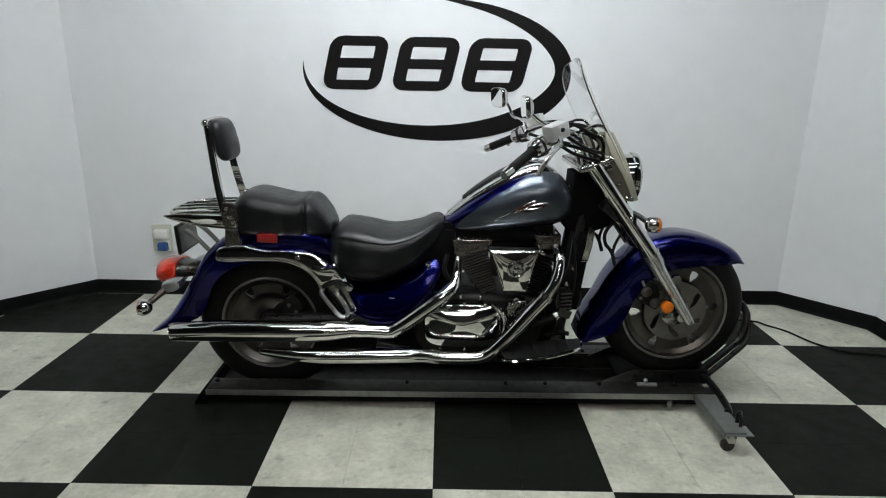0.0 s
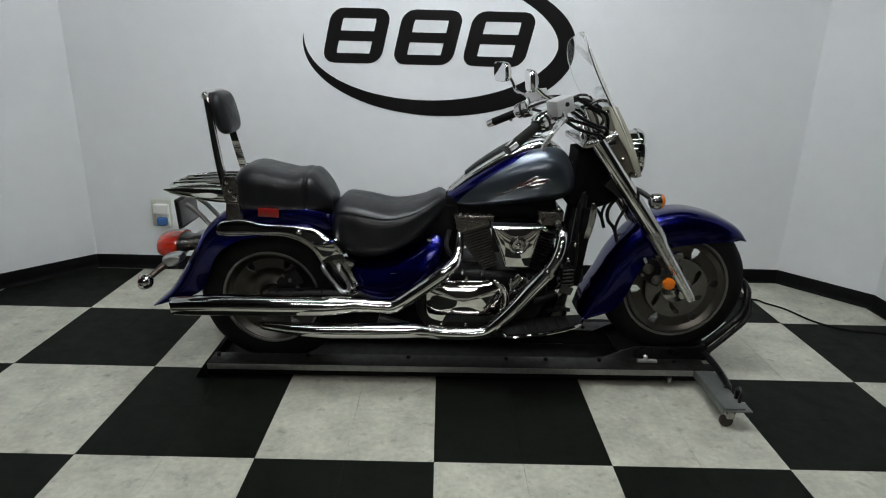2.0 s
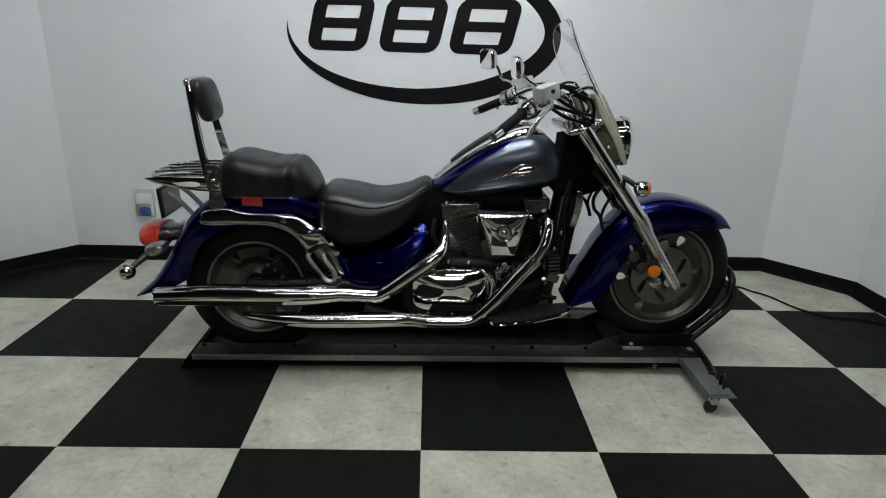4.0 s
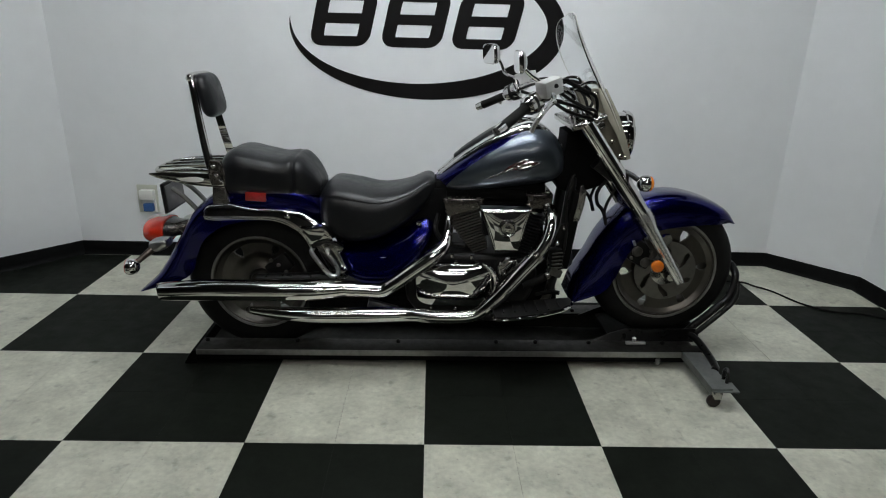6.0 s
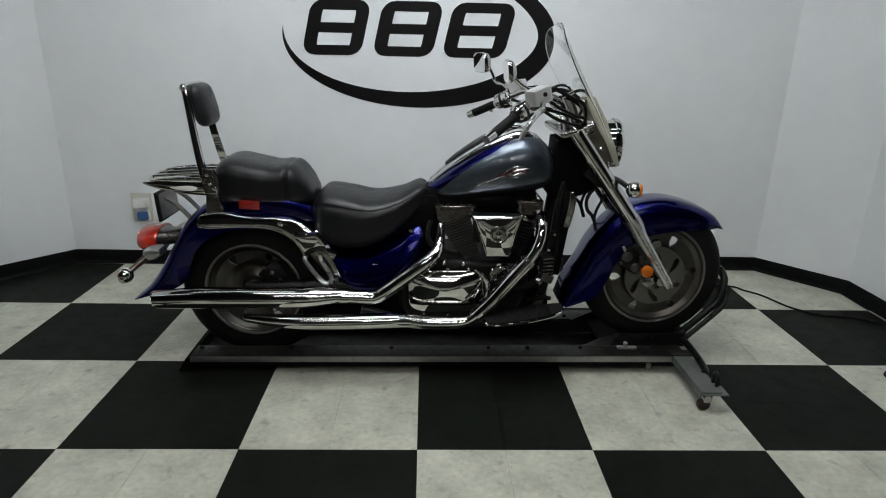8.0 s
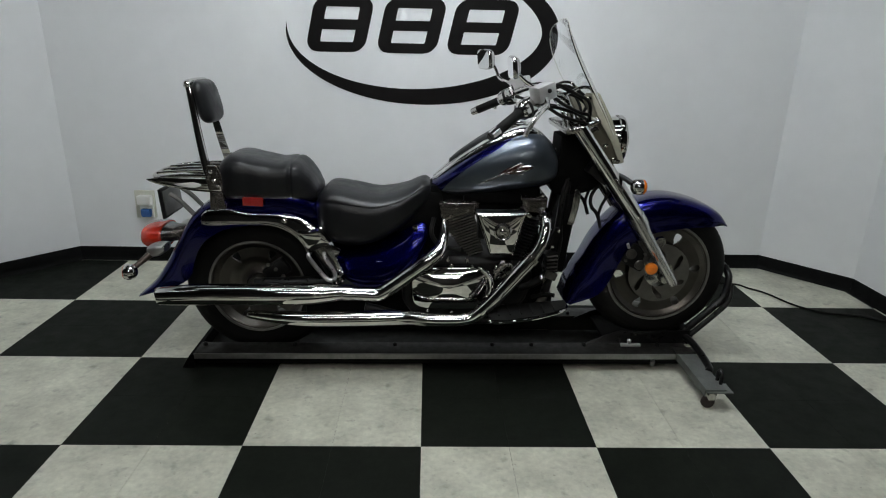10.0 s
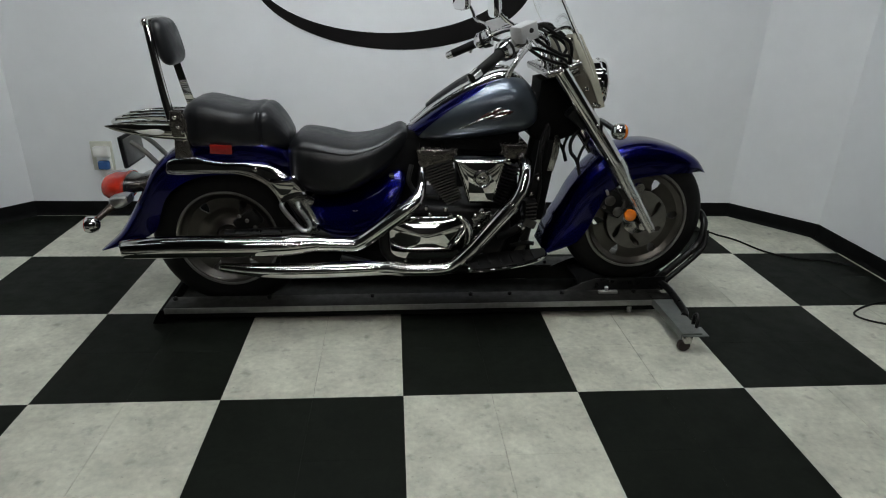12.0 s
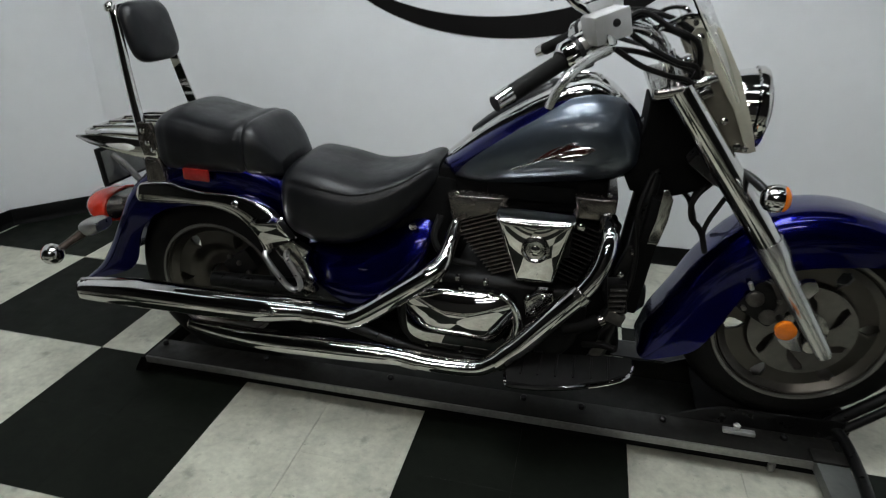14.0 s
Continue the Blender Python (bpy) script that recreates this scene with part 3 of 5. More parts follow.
def brake_disc(parent, y, r0, r1):
    bm = bmesh.new()
    n, m = 180, 18
    for i in range(n):
        for j in range(m):
            if 3 <= j <= 15 and (i - 1.1 * j) % 30 < 9 * math.sin(math.pi * (j - 2) / 15) ** 0.6:
                continue
            quad = []
            for di, dj in ((0, 0), (1, 0), (1, 1), (0, 1)):
                a, r = 2 * math.pi * (i + di) / n, r0 + (r1 - r0) * (j + dj) / m
                quad.append(bm.verts.new((r * math.cos(a), y, r * math.sin(a))))
            bm.faces.new(quad)
    bmesh.ops.remove_doubles(bm, verts=bm.verts, dist=1e-5)
    bmesh.ops.recalc_face_normals(bm, faces=bm.faces)
    bmesh.ops.solidify(bm, geom=bm.faces[:], thickness=0.005)
    return part("brake_disc", bm, DISC, parent, "slotted steel brake disc")


brake_disc(fw, -0.082, 0.045, 0.132)
part("disc_carrier", lathe([(0.03, -0.075), (0.058, -0.078), (0.062, -0.084), (0.03, -0.09)], (0, 0, 0), "y", 30), CHROME_DULL, fw)
part("axle", lathe([(0.018, -0.16), (0.022, -0.155), (0.022, -0.12), (0.012, -0.118), (0.012, 0.15), (0.022, 0.155)], (0, 0, 0), "y", 16), CHROME_DULL, fw)
cal = part("rear_caliper", box((0.11, 0.04, 0.075), (0.085, -0.075, 0.075), 0.014, (0, -35, 0)), ENGINE_BLACK, rw, "dark brake caliper")
for dx, dz in ((-0.03, 0.03), (0.03, -0.02), (0.0, 0.01)):
    part("caliper_bolt", lathe([(0.008, 0), (0.008, -0.008), (0.003, -0.010)], (0.085 + dx, -0.094, 0.075 + dz), "y", 10), DISC, cal)
part("hub_cap", lathe([(0.046, -0.068), (0.044, -0.085), (0.030, -0.092), (0.01, -0.094)], (0, 0, 0), "y", 30), WHEEL_ALU, rw, "worn hub cap")
brake_disc(rw, 0.088, 0.055, 0.13)

# mudguards
part("front_fender", fender([(1.312, 0.594), (1.252, 0.660), (1.151, 0.708), (1.026, 0.731), (0.907, 0.711), (0.812, 0.650), (0.733, 0.546), (0.686, 0.448), (0.632, 0.345), (0.612, 0.258)],
                            [(1.278, 0.600), (1.215, 0.603), (1.13, 0.602), (1.03, 0.592), (0.935, 0.565), (0.868, 0.51), (0.828, 0.43), (0.80, 0.36), (0.752, 0.292), (0.640, 0.244)],
                            [0.05, 0.085, 0.10, 0.105, 0.105, 0.105, 0.105, 0.105, 0.105, 0.10], n=36, p=0.50, q=0.55, tuck=0.0), BLUE, bike, "deep blue front fender")
part("rear_fender", fender([(-0.40, 0.66), (-0.52, 0.74), (-0.68, 0.755), (-0.842, 0.702), (-0.904, 0.674), (-0.966, 0.612), (-1.025, 0.515), (-1.075, 0.43), (-1.135, 0.345), (-1.205, 0.28)],
                           [(-0.46, 0.50), (-0.53, 0.575), (-0.65, 0.602), (-0.78, 0.588), (-0.86, 0.555), (-0.915, 0.505), (-0.945, 0.44), (-0.962, 0.388), (-1.01, 0.342), (-1.165, 0.290)],
                           [0.12, 0.15, 0.16, 0.16, 0.16, 0.16, 0.16, 0.162, 0.165, 0.16], n=36, p=0.45, q=0.42, tuck=0.07), BLUE, bike, "deep blue rear fender")

# seats and backrest
part("rider_seat", hull([(-0.445, 0.70, 0.60, 0.10), (-0.425, 0.728, 0.55, 0.15), (-0.385, 0.754, 0.52, 0.178), (-0.30, 0.744, 0.503, 0.188), (-0.195, 0.725, 0.525, 0.182), (-0.09, 0.743, 0.585, 0.155), (-0.01, 0.778, 0.66, 0.112), (0.022, 0.772, 0.70, 0.085)],
                        crease=0.032, steps=60, n=88, power=0.60, seam=0.42, folds=((-0.06, 0.02, 0.012), (-0.12, 0.014, 0.010), (-0.36, 0.012, 0.02))), LEATHER, bike, "black leather rider seat")
part("passenger_seat", hull([(-0.824, 0.800, 0.72, 0.11), (-0.816, 0.850, 0.700, 0.145), (-0.785, 0.875, 0.69, 0.163), (-0.74, 0.878, 0.69, 0.168), (-0.66, 0.861, 0.69, 0.166), (-0.597, 0.851, 0.69, 0.16), (-0.545, 0.856, 0.69, 0.155), (-0.505, 0.846, 0.69, 0.146), (-0.465, 0.800, 0.69, 0.125), (-0.438, 0.750, 0.69, 0.10)],
                            crease=0.013, steps=90, n=88, power=0.55, seam=0.50, folds=((-0.538, 0.06, 0.007), (-0.62, 0.012, 0.02), (-0.70, 0.012, 0.02), (-0.775, 0.015, 0.012))), LEATHER, bike, "black leather passenger seat")
pad_bm = bmesh.new()
rings = []
for k in range(9):
    f = math.sin(math.pi * (k + 0.5) / 9) ** 0.22
    x = -0.030 + 0.060 * k / 8
    rings.append([Vector((x, 0.098 * f * math.copysign(abs(math.cos(a)) ** 0.48, math.cos(a)), 0.086 * f * math.copysign(abs(math.sin(a)) ** 0.48, math.sin(a)))) for a in [2 * math.pi * i / 32 for i in range(32)]])
skin(pad_bm, rings)
pad_bm.transform(pose(-0.878, 0, 1.077, 0, -13, 0))
part("backrest_pad", pad_bm, LEATHER, bike, "padded black leather backrest")
for s in (-1, 1):
    flat_bar = band([(-0.932, 1.150, -0.904, 1.153), (-0.918, 1.060, -0.889, 1.060), (-0.903, 0.960, -0.872, 0.960), (-0.886, 0.860, -0.852, 0.860), (-0.869, 0.780, -0.832, 0.780), (-0.862, 0.750, -0.825, 0.750)], s * 0.084, s * 0.098, 0.011)
    flat_bar.transform(Matrix(((1, 0, 0, 0), (0, 1, -s * 0.147, s * 0.169), (0, 0, 1, 0), (0, 0, 0, 1))))
    part("sissy_upright", flat_bar, CHROME, bike, "flat chrome backrest upright")
    part("upright_foot", slab([(-0.853, 0.745), (-0.80, 0.745), (-0.795, 0.80), (-0.815, 0.843), (-0.855, 0.843), (-0.863, 0.79)], s * 0.145, s * 0.158, 0.004), HEAD, bike)
    for x, z in ((-0.838, 0.82), (-0.828, 0.785), (-0.813, 0.765)):
        part("bolt", lathe([(0.008, 0), (0.008, s * 0.006), (0.003, s * 0.009)], (x, s * 0.157, z), "y", 10), CHROME, bike)
part("top_bar", tube([(-0.918, -0.097, 1.140), (-0.918, -0.092, 1.150), (-0.918, 0, 1.153), (-0.918, 0.092, 1.150), (-0.918, 0.097, 1.140)], 0.014, 10, 18), CHROME, bike, "chrome top bar of the backrest")
rack = part("luggage_rack", tube([(-0.83, -0.148, 0.800), (-0.94, -0.143, 0.800), (-1.03, -0.132, 0.794), (-1.085, -0.10, 0.788), (-1.100, 0, 0.786), (-1.085, 0.10, 0.788), (-1.03, 0.132, 0.794), (-0.94, 0.143, 0.800), (-0.83, 0.148, 0.800)], 0.008, 10, 44), CHROME, bike, "chrome luggage rack")
for y in (-0.07, 0.0, 0.07):
    part("rack_bar", tube([(-1.086, y, 0.794), (-0.98, y, 0.803), (-0.88, y, 0.806), (-0.84, y, 0.802)], 0.006, 8, 12), CHROME, rack)
for s in (-1, 1):
    toe_in = Matrix(((1, 0, 0, 0), (s * 0.10, 1, 0, s * 0.083), (0, 0, 1, 0), (0, 0, 0, 1)))
    rack_side = band([(-1.108, 0.776, -1.105, 0.781), (-1.05, 0.757, -1.048, 0.787), (-0.92, 0.739, -0.92, 0.789), (-0.805, 0.734, -0.805, 0.789)], s * 0.146, s * 0.156, 0.003)
    rack_side.transform(toe_in)
    part("rack_plate", rack_side, CHROME, rack, "tapered chrome rack side")
    slot = slab([(-0.995, 0.765), (-0.925, 0.774), (-0.895, 0.771), (-0.885, 0.763), (-0.91, 0.753), (-0.97, 0.756)], s * 0.1555, s * 0.158, 0.001, 28)
    slot.transform(toe_in)
    part("rack_slot", slot, WHITE_PL, rack, "pale oval slot in the rack side")

# chrome fender rails
for s in (-1, 1):
    rail_bm = band([(-0.892, 0.622, -0.888, 0.648), (-0.878, 0.607, -0.868, 0.663), (-0.802, 0.608, -0.785, 0.672), (-0.745, 0.612, -0.735, 0.662), (-0.690, 0.613, -0.675, 0.655), (-0.634, 0.612, -0.587, 0.654), (-0.569, 0.597, -0.510, 0.644), (-0.525, 0.572, -0.455, 0.617), (-0.493, 0.541, -0.416, 0.580), (-0.470, 0.500, -0.387, 0.540)], s * 0.150, s * 0.178, 0.006)
    rail_bm.transform(Matrix(((1, 0, 0, 0), (0, 1, -s * 0.22, s * 0.138), (0, 0, 1, 0), (0, 0, 0, 1))))
    part("fender_rail", rail_bm, CHROME, bike, "chrome fender rail")
    part("rail_riser", slab([(-0.856, 0.665), (-0.790, 0.667), (-0.799, 0.740), (-0.850, 0.738)], s * 0.135, s * 0.163, 0.006), HEAD, bike)
    plate_bm = panel((-0.512, 0.592), (-0.412, 0.606), (-0.370, 0.548), (-0.470, 0.516), -0.186, 0.022, 0.002, 14, 0.12)
    plate_bm.transform(Matrix.Diagonal((1, -s, 1, 1)))
    part("rail_plate", plate_bm, CHROME, bike, "chrome rail end plate")
    part("rail_foot", box((0.05, 0.03, 0.045), (-0.372, s * 0.165, 0.497), 0.008, (0, 30, 0)), CHROME_DULL, bike)
    part("bolt", lathe([(0.010, 0), (0.010, s * 0.006), (0.004, s * 0.010)], (-0.56, s * 0.177, 0.63), "y", 10), CHROME, bike)
    part("side_reflector", box((0.082, 0.012, 0.036), (-0.682, s * 0.164, 0.704), 0.004, (0, 2, 0)), REFLECT_RED, bike, "red side reflector")
    part("shock", tube([(-0.44, s * 0.15, 0.52), (-0.36, s * 0.15, 0.36)], 0.024, 14), BLACK, bike, "black rear shock cover")
    part("bracket_plate", slab([(-0.455, 0.512), (-0.388, 0.535), (-0.352, 0.470), (-0.326, 0.408), (-0.350, 0.388), (-0.388, 0.410)], s * 0.168, s * 0.182, 0.004, cuts=2), CHROME_DULL, bike, "dull chrome footpeg plate")
    part("peg_bracket", tube([(-0.462, s * 0.188, 0.502), (-0.462, s * 0.212, 0.488), (-0.415, s * 0.218, 0.424), (-0.388, s * 0.218, 0.396), (-0.365, s * 0.215, 0.398), (-0.362, s * 0.212, 0.425), (-0.398, s * 0.205, 0.486), (-0.405, s * 0.188, 0.500)], 0.009, 8, 30), ALU, bike, "polished footpeg bracket")
    part("bracket_foot", box((0.05, 0.02, 0.06), (-0.362, s * 0.165, 0.385), 0.006, (0, -30, 0)), CHROME_DULL, bike)

# tail
tail = part("tail_light", hull([(-1.200, 0.525, 0.500, 0.035), (-1.193, 0.550, 0.476, 0.064), (-1.178, 0.563, 0.464, 0.082), (-1.150, 0.570, 0.459, 0.094), (-1.110, 0.571, 0.460, 0.097), (-1.100, 0.568, 0.463, 0.094)], steps=22, n=36, power=0.9), RED, bike, "round red tail lamp lens")
part("tail_housing", hull([(-1.101, 0.562, 0.470, 0.086), (-1.075, 0.556, 0.486, 0.064), (-1.03, 0.556, 0.494, 0.050), (-0.975, 0.560, 0.500, 0.040)], steps=14, n=28, power=0.8), HEAD, tail, "dark metal lamp housing")
plate = part("plate_bracket", box((0.014, 0.195, 0.125), (-1.074, 0, 0.668), 0.006, (0, -4, 0)), BLACK, bike, "licence plate bracket with black rim")
part("plate_back", box((0.004, 0.172, 0.102), (-1.0655, 0, 0.668), 0.001, (0, -4, 0)), PLATE, plate, "bare metal plate back")
for y in (-0.06, 0.06):
    part("plate_stay", tube([(-1.050, y, 0.705), (-1.01, y, 0.675), (-0.96, y, 0.62)], 0.010, 8, 8), PLATE, bike)


def signal(x, y, z, back, lens, s, parent_label):
    """A bullet indicator: chrome body along x, lens at one end."""
    k = 0.72
    body = [(0.004, -0.040 * k), (0.015, -0.037 * k), (0.026, -0.026 * k), (0.031, -0.008 * k), (0.032, 0.010 * k), (0.030, 0.02 * k)]
    d = -1 if back else 1
    ob = part("turn_signal", lathe([(r, o * d) for r, o in body], (x, y, z), "x", 26), CHROME, bike, parent_label)
    part("lens", lathe([(0.030, 0.013 * d), (0.029, (0.021 if not back else 0.017) * d), (0.021, (0.029 if not back else 0.020) * d), (0.008, (0.032 if not back else 0.022) * d)], (x, y, z), "x", 26), lens, ob, "amber lens" if lens == ORANGE else "red lens")
    return ob


for s in (-1, 1):
    sg = signal(-1.150, s * 0.278, 0.443, True, RED, s, "chrome rear turn signal")
    part("stalk", tube([(-1.142, s * 0.260, 0.451), (-1.125, s * 0.232, 0.466), (-1.100, s * 0.190, 0.488)], [0.012, 0.012, 0.016], 10, 10), COPPER, sg)
    part("stalk_bracket", hull([(-1.115, 0.508, 0.486, 0.02), (-1.105, 0.520, 0.476, 0.035), (-1.07, 0.530, 0.478, 0.04), (-1.04, 0.528, 0.495, 0.035)], n=20, steps=12, power=0.6, yc=s * 0.17), ALU, sg, "grey cast bracket")
    sg = signal(0.823, s * 0.250, 0.808, False, ORANGE, s, "chrome front turn signal")
    part("stalk", tube([(0.815, s * 0.22, 0.81), (0.78, s * 0.17, 0.83), (0.735, s * 0.13, 0.84)], 0.011, 10, 10), BLACK, sg)

# tank
TANK = [(0.030, 0.775, 0.735, 0.055), (0.06, 0.800, 0.720, 0.085), (0.14, 0.866, 0.712, 0.118), (0.24, 0.935, 0.722, 0.142), (0.34, 0.983, 0.734, 0.156), (0.42, 0.998, 0.744, 0.161), (0.48, 0.978, 0.754, 0.152), (0.527, 0.925, 0.775, 0.122), (0.547, 0.875, 0.812, 0.07)]
tank = part("fuel_tank", hull(TANK, n=64, steps=96, power=0.85), BLUE, bike, "blue fuel tank")


TANK_ROWS = np.array(spline(TANK, 240))


def tank_at(x, z, s, off):
    """The tank's skin at a length x and a height z, pushed out by off."""
    top, bot, w = [float(np.interp(x, TANK_ROWS[:, 0], TANK_ROWS[:, k])) for k in (1, 2, 3)]
    zc, h = (top + bot) / 2, (top - bot) / 2
    v = max(-0.995, min(0.995, (z - zc) / h))
    sa = math.copysign(abs(v) ** (1 / 0.85), v)
    ca = math.sqrt(max(0, 1 - sa * sa)) ** 0.85
    return Vector((x, s * (w * ca + off), z))


for s in (-1, 1):
    rings = []
    for px, lo, hi in spline([(0.068, 0.728, 0.744), (0.10, 0.725, 0.783), (0.15, 0.731, 0.826), (0.21, 0.737, 0.871), (0.279, 0.743, 0.917), (0.34, 0.754, 0.958), (0.40, 0.764, 0.988), (0.45, 0.774, 0.986), (0.486, 0.784, 0.968), (0.515, 0.798, 0.932), (0.538, 0.825, 0.880)], 60):
        rings.append([tank_at(px, lo + (hi - lo) * k / 28, s, 0.0022) for k in range(29)])
    part("side_panel", skin(bmesh.new(), rings, closed=False), SILVER, tank, "slate grey painted flank")
    def strip(points, steps, off, w=5):
        """A raised strip on the flank along points of x, z and half height."""
        return skin(bmesh.new(), [[tank_at(px, pz + hh * (2 * k / (w - 1) - 1), s, off + 0.0035 * math.sin(math.pi * k / (w - 1))) for k in range(w)] for px, pz, hh in spline(points, steps)], closed=False)

    emblem = part("emblem", strip([(0.220, 0.787, 0.0012), (0.245, 0.797, 0.0035), (0.275, 0.811, 0.0035), (0.305, 0.826, 0.004), (0.335, 0.840, 0.004), (0.360, 0.848, 0.002)], 30, 0.003), CHROME, tank, "chrome tank emblem with a swept tail")
    for pts in ([(0.322, 0.842, 0.0015), (0.348, 0.860, 0.0032), (0.370, 0.873, 0.0026), (0.390, 0.878, 0.0008)],
                [(0.352, 0.849, 0.0015), (0.380, 0.860, 0.0030), (0.408, 0.866, 0.0022), (0.430, 0.869, 0.0008)],
                [(0.350, 0.838, 0.0015), (0.374, 0.843, 0.0026), (0.398, 0.849, 0.0020), (0.420, 0.852, 0.0008)],
                [(0.345, 0.828, 0.0012), (0.364, 0.828, 0.0022), (0.385, 0.831, 0.0016), (0.400, 0.835, 0.0008)]):
        part("emblem_wing", strip(pts, 14, 0.0045), CHROME, emblem)
    part("emblem_inlay", strip([(0.285, 0.820, 0.001), (0.325, 0.840, 0.012), (0.362, 0.850, 0.018), (0.400, 0.856, 0.013), (0.432, 0.862, 0.001)], 24, 0.0025), EMB_RED, emblem, "dark red inlay")
console = part("tank_console", hull([(0.035, 0.792, 0.74, 0.035), (0.06, 0.814, 0.75, 0.052), (0.14, 0.882, 0.81, 0.072), (0.24, 0.950, 0.875, 0.090), (0.33, 0.996, 0.92, 0.098), (0.40, 1.014, 0.935, 0.098), (0.45, 1.000, 0.925, 0.088), (0.49, 0.970, 0.90, 0.074), (0.525, 0.932, 0.86, 0.056), (0.550, 0.890, 0.83, 0.035)], n=32, steps=48, power=0.62), CHROME, tank, "chrome tank console")
part("console_insert", hull([(0.10, 0.86, 0.84, 0.02), (0.15, 0.902, 0.86, 0.036), (0.24, 0.964, 0.92, 0.044), (0.30, 0.995, 0.95, 0.042), (0.325, 1.001, 0.96, 0.02)], n=24, steps=20, power=0.7), LEATHER, console, "black console pad")
part("speedometer", lathe([(0.055, 0.0), (0.056, 0.012), (0.05, 0.016), (0.046, 0.012)], (0.38, 0, 0.998), "z", 30), CHROME, console, "chrome speedometer bezel")

# side covers
for s in (-1, 1):
    cover = part("side_cover", pillow([(-0.405, 0.450, 0.474), (-0.360, 0.372, 0.486), (-0.30, 0.318, 0.496), (-0.24, 0.304, 0.510), (-0.184, 0.310, 0.530), (-0.14, 0.325, 0.553), (-0.10, 0.350, 0.576), (-0.065, 0.385, 0.600), (-0.036, 0.420, 0.618), (-0.008, 0.465, 0.621), (0.012, 0.520, 0.612), (0.024, 0.565, 0.596)], 0.060, 0.120, s, 72, 36, 0.50, 0.42, 0.62), BLUE, bike, "deep blue side cover")
    part("lock", lathe([(0.011, 0), (0.011, s * 0.008), (0.004, s * 0.010)], (-0.038, s * 0.128, 0.598), "y", 14), CHROME, cover)
    part("script_bar", box((0.035, 0.003, 0.005), (-0.18, s * 0.155, 0.455), 0.001), CHROME_DULL, cover, "small chrome script bar")

# frame and dark masses
part("backbone", tube([(0.60, 0, 0.92), (0.50, 0, 0.80), (0.10, 0, 0.72), (-0.40, 0, 0.60)], 0.045, 10, 16), BLACK, bike)
part("steering_head", slab([(0.545, 0.90), (0.548, 0.970), (0.625, 0.985), (0.745, 0.79), (0.70, 0.755), (0.60, 0.72), (0.53, 0.74), (0.50, 0.80), (0.530, 0.85)], 0.085, -0.085, 0.012, cuts=2), TRAY, bike, "black steering head cover")
# black filler boxes, added to stand for the darkness between the parts
part("engine_top_mass", box((0.46, 0.17, 0.13), (0.25, 0, 0.70), 0.02), TRAY, bike)
part("swingarm_mass", box((0.40, 0.17, 0.20), (-0.24, 0, 0.335), 0.03), TRAY, bike)
part("rear_mass", box((0.20, 0.19, 0.36), (-0.02, 0, 0.56), 0.03), TRAY, bike)
part("underframe", box((0.62, 0.22, 0.10), (-0.20, 0, 0.215), 0.02), TRAY, bike)
part("lower_front_mass", box((0.18, 0.20, 0.22), (0.45, 0, 0.32), 0.03, (0, -20, 0)), TRAY, bike)
part("front_mass", box((0.10, 0.17, 0.34), (0.445, 0, 0.50), 0.03, (0, -8, 0)), TRAY, bike)
for s in (-1, 1):
    part("downtube", tube([(0.60, s * 0.05, 0.86), (0.575, s * 0.09, 0.70), (0.545, s * 0.11, 0.45), (0.50, s * 0.12, 0.25), (0.40, s * 0.12, 0.19), (0.0, s * 0.12, 0.18), (-0.25, s * 0.13, 0.24)], 0.019, 10, 40), BLACK, bike, "black frame tube")
    part("swingarm", tube([(-0.20, s * 0.12, 0.35), (-0.713, s * 0.118, 0.334)], [0.035, 0.025], 12, 4), BLACK, bike)
radiator = part("radiator", box((0.045, 0.27, 0.33), (0.585, 0, 0.575), 0.006, (0, 7, 0)), TRAY, bike, "black radiator")
for s in (-1, 1):
    part("radiator_guard", slab([(0.606, 0.770), (0.618, 0.772), (0.632, 0.745), (0.628, 0.690), (0.613, 0.622), (0.586, 0.622), (0.598, 0.688)], s * 0.132, s * 0.144, 0.004, cuts=3), CHROME_DULL, radiator, "grey radiator side trim")
part("horn", lathe([(0.012, -0.03), (0.045, -0.025), (0.048, -0.01), (0.03, 0.01)], (0.60, -0.08, 0.44), "x", 20), BLACK, bike, "black horn")

# engine
eng = part("crankcase", slab([(-0.05, 0.21), (0.30, 0.20), (0.42, 0.26), (0.46, 0.38), (0.42, 0.455), (0.30, 0.470), (0.02, 0.470), (-0.08, 0.42), (-0.09, 0.28)], 0.15, -0.15, 0.03, 40), ENGINE_BLACK, bike, "black engine case")
part("clutch_cover", slab([(-0.050, 0.352), (-0.047, 0.402), (-0.024, 0.431), (0.035, 0.439), (0.125, 0.441), (0.205, 0.440), (0.254, 0.424), (0.268, 0.372), (0.264, 0.300), (0.235, 0.264), (0.12, 0.256), (0.01, 0.260), (-0.040, 0.285)], -0.14, -0.188, 0.007, 78, 0.030), CHROME, eng, "polished clutch cover reflecting the floor")
# black slab standing in for the dark gap round the cover
part("clutch_gasket", slab([(-0.055, 0.352), (-0.052, 0.405), (-0.027, 0.436), (0.035, 0.444), (0.125, 0.446), (0.207, 0.445), (0.259, 0.428), (0.273, 0.372), (0.269, 0.297), (0.238, 0.259), (0.12, 0.251), (0.007, 0.255), (-0.045, 0.281)], -0.13, -0.172, 0.004, 78), TRAY, eng)
